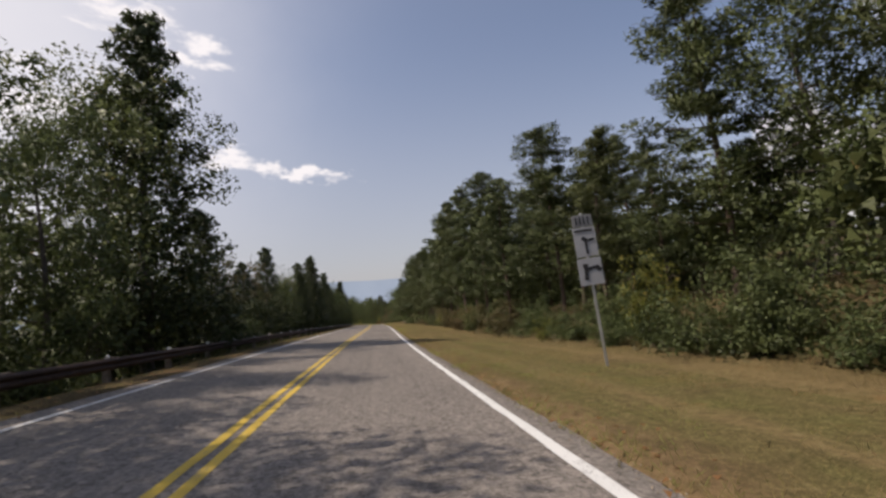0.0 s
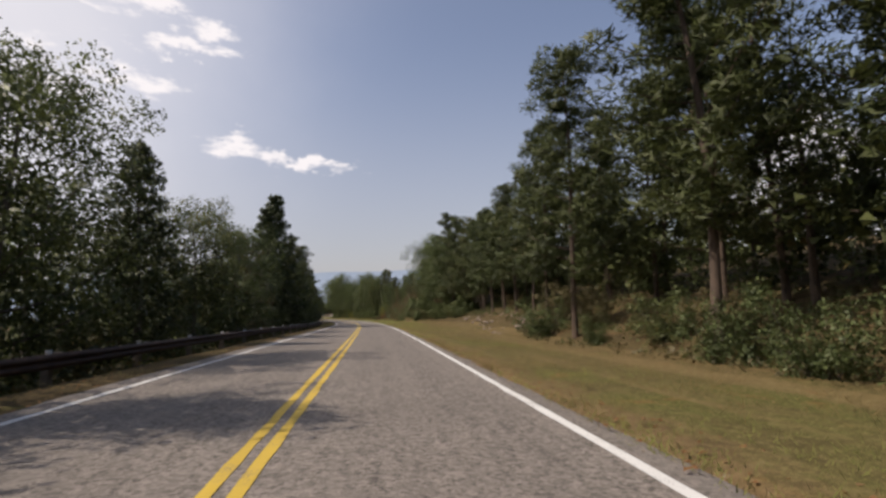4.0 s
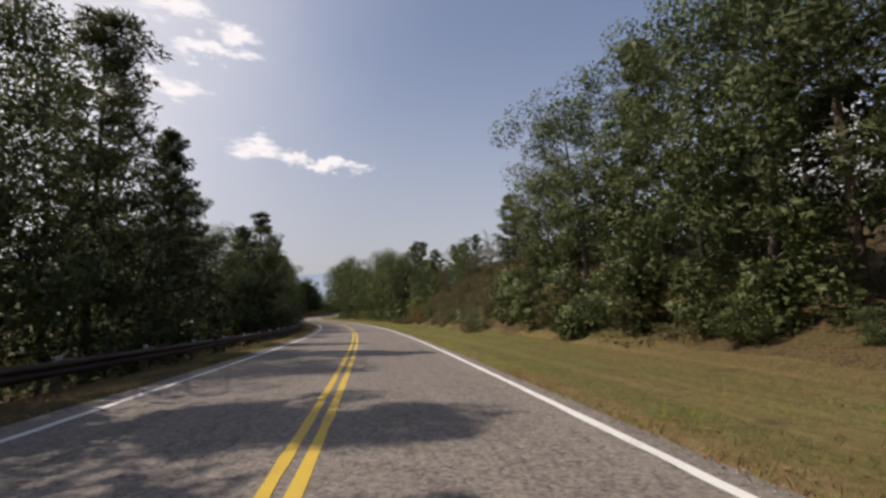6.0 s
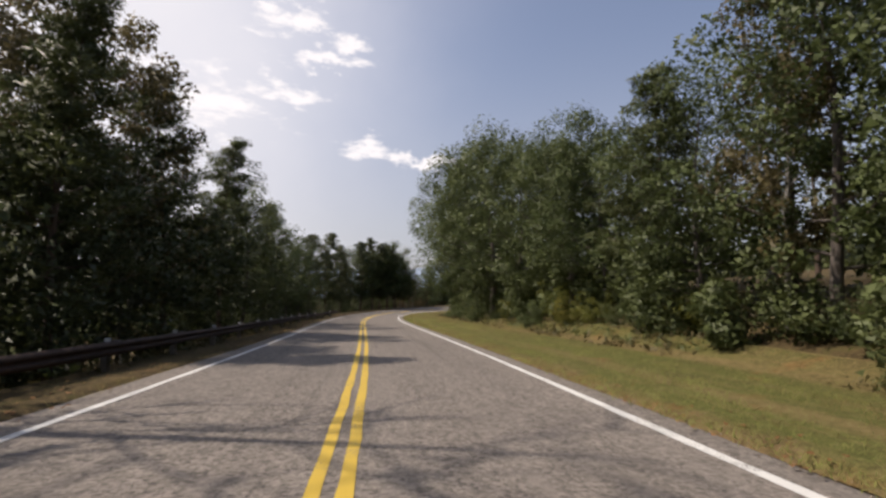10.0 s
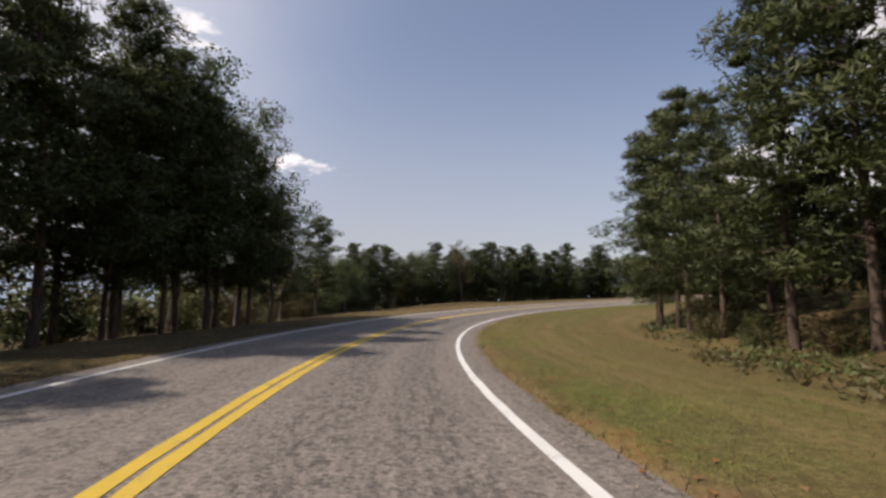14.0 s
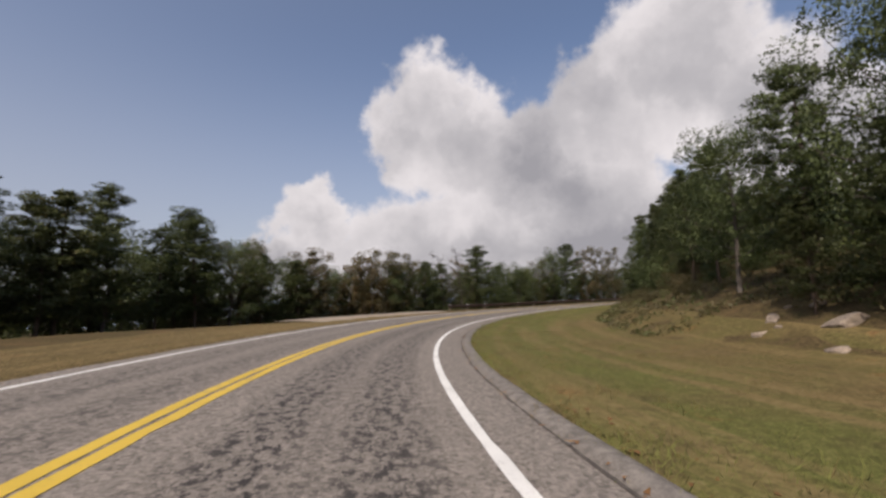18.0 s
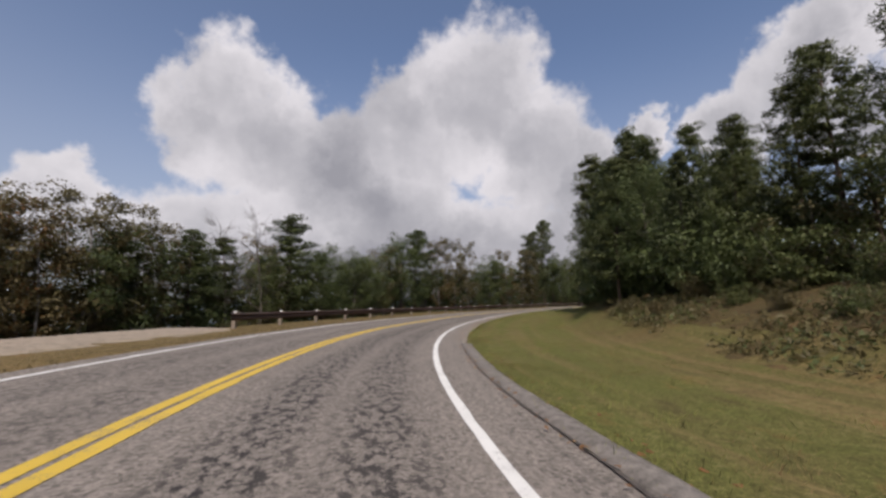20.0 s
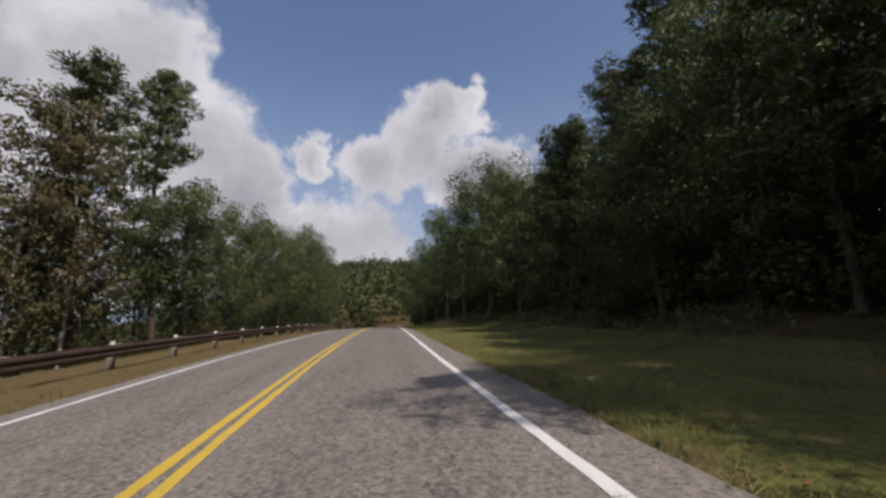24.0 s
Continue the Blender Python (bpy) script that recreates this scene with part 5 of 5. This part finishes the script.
def patch(name, label, s0, s1, l0, l1, mat, seed, lift=0.005, rag=0.08):
    rng = np.random.default_rng(seed)
    s = np.linspace(s0, s1, max(4, int((s1 - s0) / 0.15)))
    q = np.linspace(0, 1, 7)
    lo, hi = l0 + rng.normal(0, rag, len(s)), l1 + rng.normal(0, rag, len(s))
    lats = lo[:, None] + (hi - lo)[:, None] * q
    tagged(new(name, strip(name, s, lats, lift, mat)), label, "road patch", kind="structure")


patch("road_patch_1", "dark square repair patch in the asphalt", 33.2, 34.6, 0.9, 2.6, TAR, 1)
patch("road_patch_2", "pale worn repair patch in the asphalt", 45.6, 48.2, 0.7, 2.5, PALE, 2)
patch("road_patch_3", "dark repair patch in the asphalt", 48.6, 51.5, 0.9, 2.7, TAR, 3)
patch("gravel_pull_off", "pale gravel pull-off beside the road", 381, 403, -8.6, -3.72, GRAVEL, 6, -0.01)
patch("gravel_shoulder", "strip of brown gravel along the road edge", 330, 388, -4.7, -3.72, GRAVEL, 7, -0.015)


def asphalt_kerb(s0, s1):
    """A low rounded asphalt berm between the shoulder and the grass, with a dark seam in front of it."""
    s = np.arange(s0, s1, 0.5)
    inner = table(s, [(345, 3.74), (365, 3.88), (385, 3.98), (400, 3.92)])
    rng = np.random.default_rng(23)
    inner = inner + np.convolve(rng.normal(0, 0.02, len(s) + 4), np.ones(5) / 5, "valid")
    across = np.array([-0.03, 0.0, 0.04, 0.10, 0.20, 0.28, 0.33])
    tall = np.array([-0.04, 0.006, 0.030, 0.052, 0.060, 0.050, -0.03]) * np.minimum(1, np.minimum(s - s0 + 0.3, s1 - s) / 3.0)[:, None]
    tagged(new("kerb", strip("kerb", s, inner[:, None] + across, tall + rng.normal(0, 0.004, tall.shape), KERB)), "low grey asphalt kerb between the shoulder and the grass", "kerb", kind="structure")
    seam = inner[:, None] + np.array([-0.035, -0.015, 0.01]) + rng.normal(0, 0.02, (len(s), 1))
    tagged(new("gutter", strip("gutter", s, seam, 0.007, SEAM)), "dark narrow seam in front of the kerb", "gutter", kind="structure")


KERB = plain_material("kerb_asphalt", (0.175, 0.155, 0.135), 0.95, 0.0, 0.55, 7.0)
SEAM = plain_material("dark_seam", (0.075, 0.064, 0.054), 1.0, 0.0, 0.5, 9.0)
asphalt_kerb(345.0, 400.0)


# ---- grass, fallen leaves ----
def scatter_ground(rng, count, s0, s1, side, near, far):
    s = rng.uniform(s0, s1, count)
    inner = 3.62 + (table(s, [(-60, 0), (200, 0.0), (330, 0.28), (345, 0.42), (440, 0.5), (470, 0.3), (580, 0.2)]) if side > 0 else 0)
    lat = inner + near + (far - near) * rng.uniform(0, 1, count) ** 1.4
    x, y, _ = spot(s, side * lat)
    return np.stack([x, y, land(x, y)[0] + 0.03], 1)


def turf(name_label, mat, roots, rng):
    """Five short, narrow, leaning blades at every root."""
    count, blades = len(roots), []
    x, y = roots[:, 0], roots[:, 1]
    tussock = 0.72 + 0.95 * np.clip(np.sin(x * 2.1 + 2 * np.sin(y * 1.7)) * np.sin(y * 2.3 + 2 * np.sin(x * 1.3)), 0, 1)
    for _ in range(5):
        a = rng.uniform(0, 6.28, count)
        w = rng.uniform(0.003, 0.008, count)
        tall = np.minimum(rng.gamma(5.0, 0.0115, count), 0.11) * tussock
        p = roots + np.stack([rng.normal(0, 0.09, count), rng.normal(0, 0.09, count), np.full(count, -0.03)], 1)
        d = np.stack([np.cos(a) * w, np.sin(a) * w, np.zeros(count)], 1)
        tip = p + np.stack([rng.normal(0, 0.9, count) * tall, rng.normal(0, 0.9, count) * tall, tall + 0.02], 1)
        blades.append(np.stack([p - d, p + d, tip], 1))
    v = np.concatenate(blades).reshape(-1, 3)
    tagged(new("grass", mesh_of("grass", v, tris(v), mat)), name_label, "grass", kind="stuff")


def grass():
    rng = np.random.default_rng(90)
    s = np.concatenate([rng.uniform(0, 150, 56000), rng.uniform(150, 270, 48000), rng.uniform(270, 500, 92000)])
    inner = 3.62 + table(s, [(-60, 0), (200, 0.0), (330, 0.28), (345, 0.46), (400, 0.70), (440, 0.5), (470, 0.3), (580, 0.2)])
    far = table(s, [(0, 6.5), (150, 6.5), (160, 6.0), (270, 6.0), (300, 8.0), (400, 9.0), (440, 7.0), (500, 6.0)])
    u = rng.uniform(0, 1, len(s)) ** 1.35
    lat = inner - 0.12 + far * u
    x, y, _ = spot(s, lat)
    roots = np.stack([x, y, land(x, y)[0] + 0.03], 1)
    patches = 0.24 * (np.sin(x * 0.9 + 1.1 * np.sin(y * 0.5)) + np.sin(y * 1.3 + 2 * np.sin(x * 0.33)))
    green = table(s, [(0, 0.22), (140, 0.28), (168, 0.85), (262, 0.80), (290, 0.26), (345, 0.28), (365, 0.40), (385, 0.62), (430, 0.78), (500, 0.75)])
    green = green + 0.62 * (0.40 - u) + patches + rng.normal(0, 0.16, len(s))
    turf("short dry mown roadside grass", GRASS, roots[green < 0.34], rng)
    turf("short olive mown roadside grass", OLIVE_GRASS, roots[(green >= 0.34) & (green < 0.62)], rng)
    turf("short green mown roadside grass", GREEN_GRASS, roots[green >= 0.62], rng)
    turf("thin grass between road and guardrail", OLIVE_GRASS, np.concatenate([scatter_ground(rng, 5000, 0, 300, -1, -0.12, 3.0), scatter_ground(rng, 5000, 160, 186, -1, -0.12, 3.2), scatter_ground(rng, 4000, 20, 75, -1, 0.2, 2.6)]), rng)
    turf("dry tan grass on the outside of the bend", GRASS, scatter_ground(rng, 22000, 300, 500, -1, -0.12, 4.5), rng)
    rng = np.random.default_rng(95)
    c = np.concatenate([scatter_ground(rng, 7000, 0, 500, 1, -0.30, 0.7), scatter_ground(rng, 6000, 0, 330, -1, -0.4, 3.0)])
    a, size = rng.uniform(0, 6.28, len(c)), rng.uniform(0.02, 0.05, len(c))
    v = np.stack([c + np.stack([np.cos(a + q) * size * k, np.sin(a + q) * size * k, 0.012 + rng.uniform(-0.01, 0.02, len(c))], 1) for q, k in ((0, 1.2), (2.3, 0.8), (4.0, 0.8))], 1).reshape(-1, 3)
    tagged(new("fallen_leaves", mesh_of("fallen_leaves", v, tris(v), DEAD_LEAF)), "dry brown leaves lying along the road edge", "fallen leaves", kind="stuff")


grass()


def loose_gravel():
    """Small broken stones on both road edges."""
    rng = np.random.default_rng(97)
    c = np.concatenate([scatter_ground(rng, 9000, 0, 300, 1, -0.30, 0.25), scatter_ground(rng, 4000, 300, 345, 1, -0.45, 0.20), scatter_ground(rng, 6000, 400, 480, 1, -0.55, 0.20), scatter_ground(rng, 5000, 0, 480, -1, -0.2, 0.5)])
    c[:, 2] -= 0.022
    r = rng.uniform(0.004, 0.014, len(c))[:, None, None]
    ang = rng.uniform(0, 6.28, len(c))[:, None] + np.array([0, 2.1, 4.2])[None, :]
    foot = np.stack([np.cos(ang), np.sin(ang), np.zeros(ang.shape)], -1) * r + c[:, None, :]
    tip = c[:, None, :] + np.stack([rng.normal(0, 0.3, len(c)), rng.normal(0, 0.3, len(c)), np.full(len(c), 0.9)], -1)[:, None, :] * r
    v = np.concatenate([foot, tip], 1).reshape(-1, 3)
    i = (np.arange(len(c)) * 4)[:, None, None]
    f = (i + np.array([[0, 1, 3], [1, 2, 3], [2, 0, 3]])[None]).reshape(-1, 3)
    tagged(new("loose_gravel", mesh_of("loose_gravel", v, f, GRAVEL)), "loose grey-brown gravel along the road edge", "gravel", kind="stuff")


loose_gravel()


# ---- far ridge ----
def far_ridge():
    a = np.radians(np.arange(-180, 181, 1.5))
    high = 120 + 45 * np.sin(a * 3 + 0.4) + 18 * np.sin(a * 11) + 8 * np.sin(a * 29)
    r = 3900.0
    low = np.stack([-np.sin(a) * r, np.cos(a) * r, np.full(len(a), -300.0)], 1)
    top = np.stack([-np.sin(a) * (r + 250), np.cos(a) * (r + 250), high], 1)
    back = np.stack([-np.sin(a) * (r + 600), np.cos(a) * (r + 600), high - 300], 1)
    v = np.stack([low, top, back], 1).reshape(-1, 3)
    # aerial haze is painted on: the ridge emits a flat grey-blue of its own
    m, net, bsdf, out = material("painted_blue_haze", 1.0)
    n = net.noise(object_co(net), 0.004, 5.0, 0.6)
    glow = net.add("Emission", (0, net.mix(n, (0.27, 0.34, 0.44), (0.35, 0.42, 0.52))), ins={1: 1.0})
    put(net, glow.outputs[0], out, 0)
    tagged(new("distant_ridge", mesh_of("distant_ridge", v, grid_faces(len(a), 3), m, True)), "mountain ridge on the horizon with haze painted in glowing blue", "backdrop", kind="structure")


far_ridge()
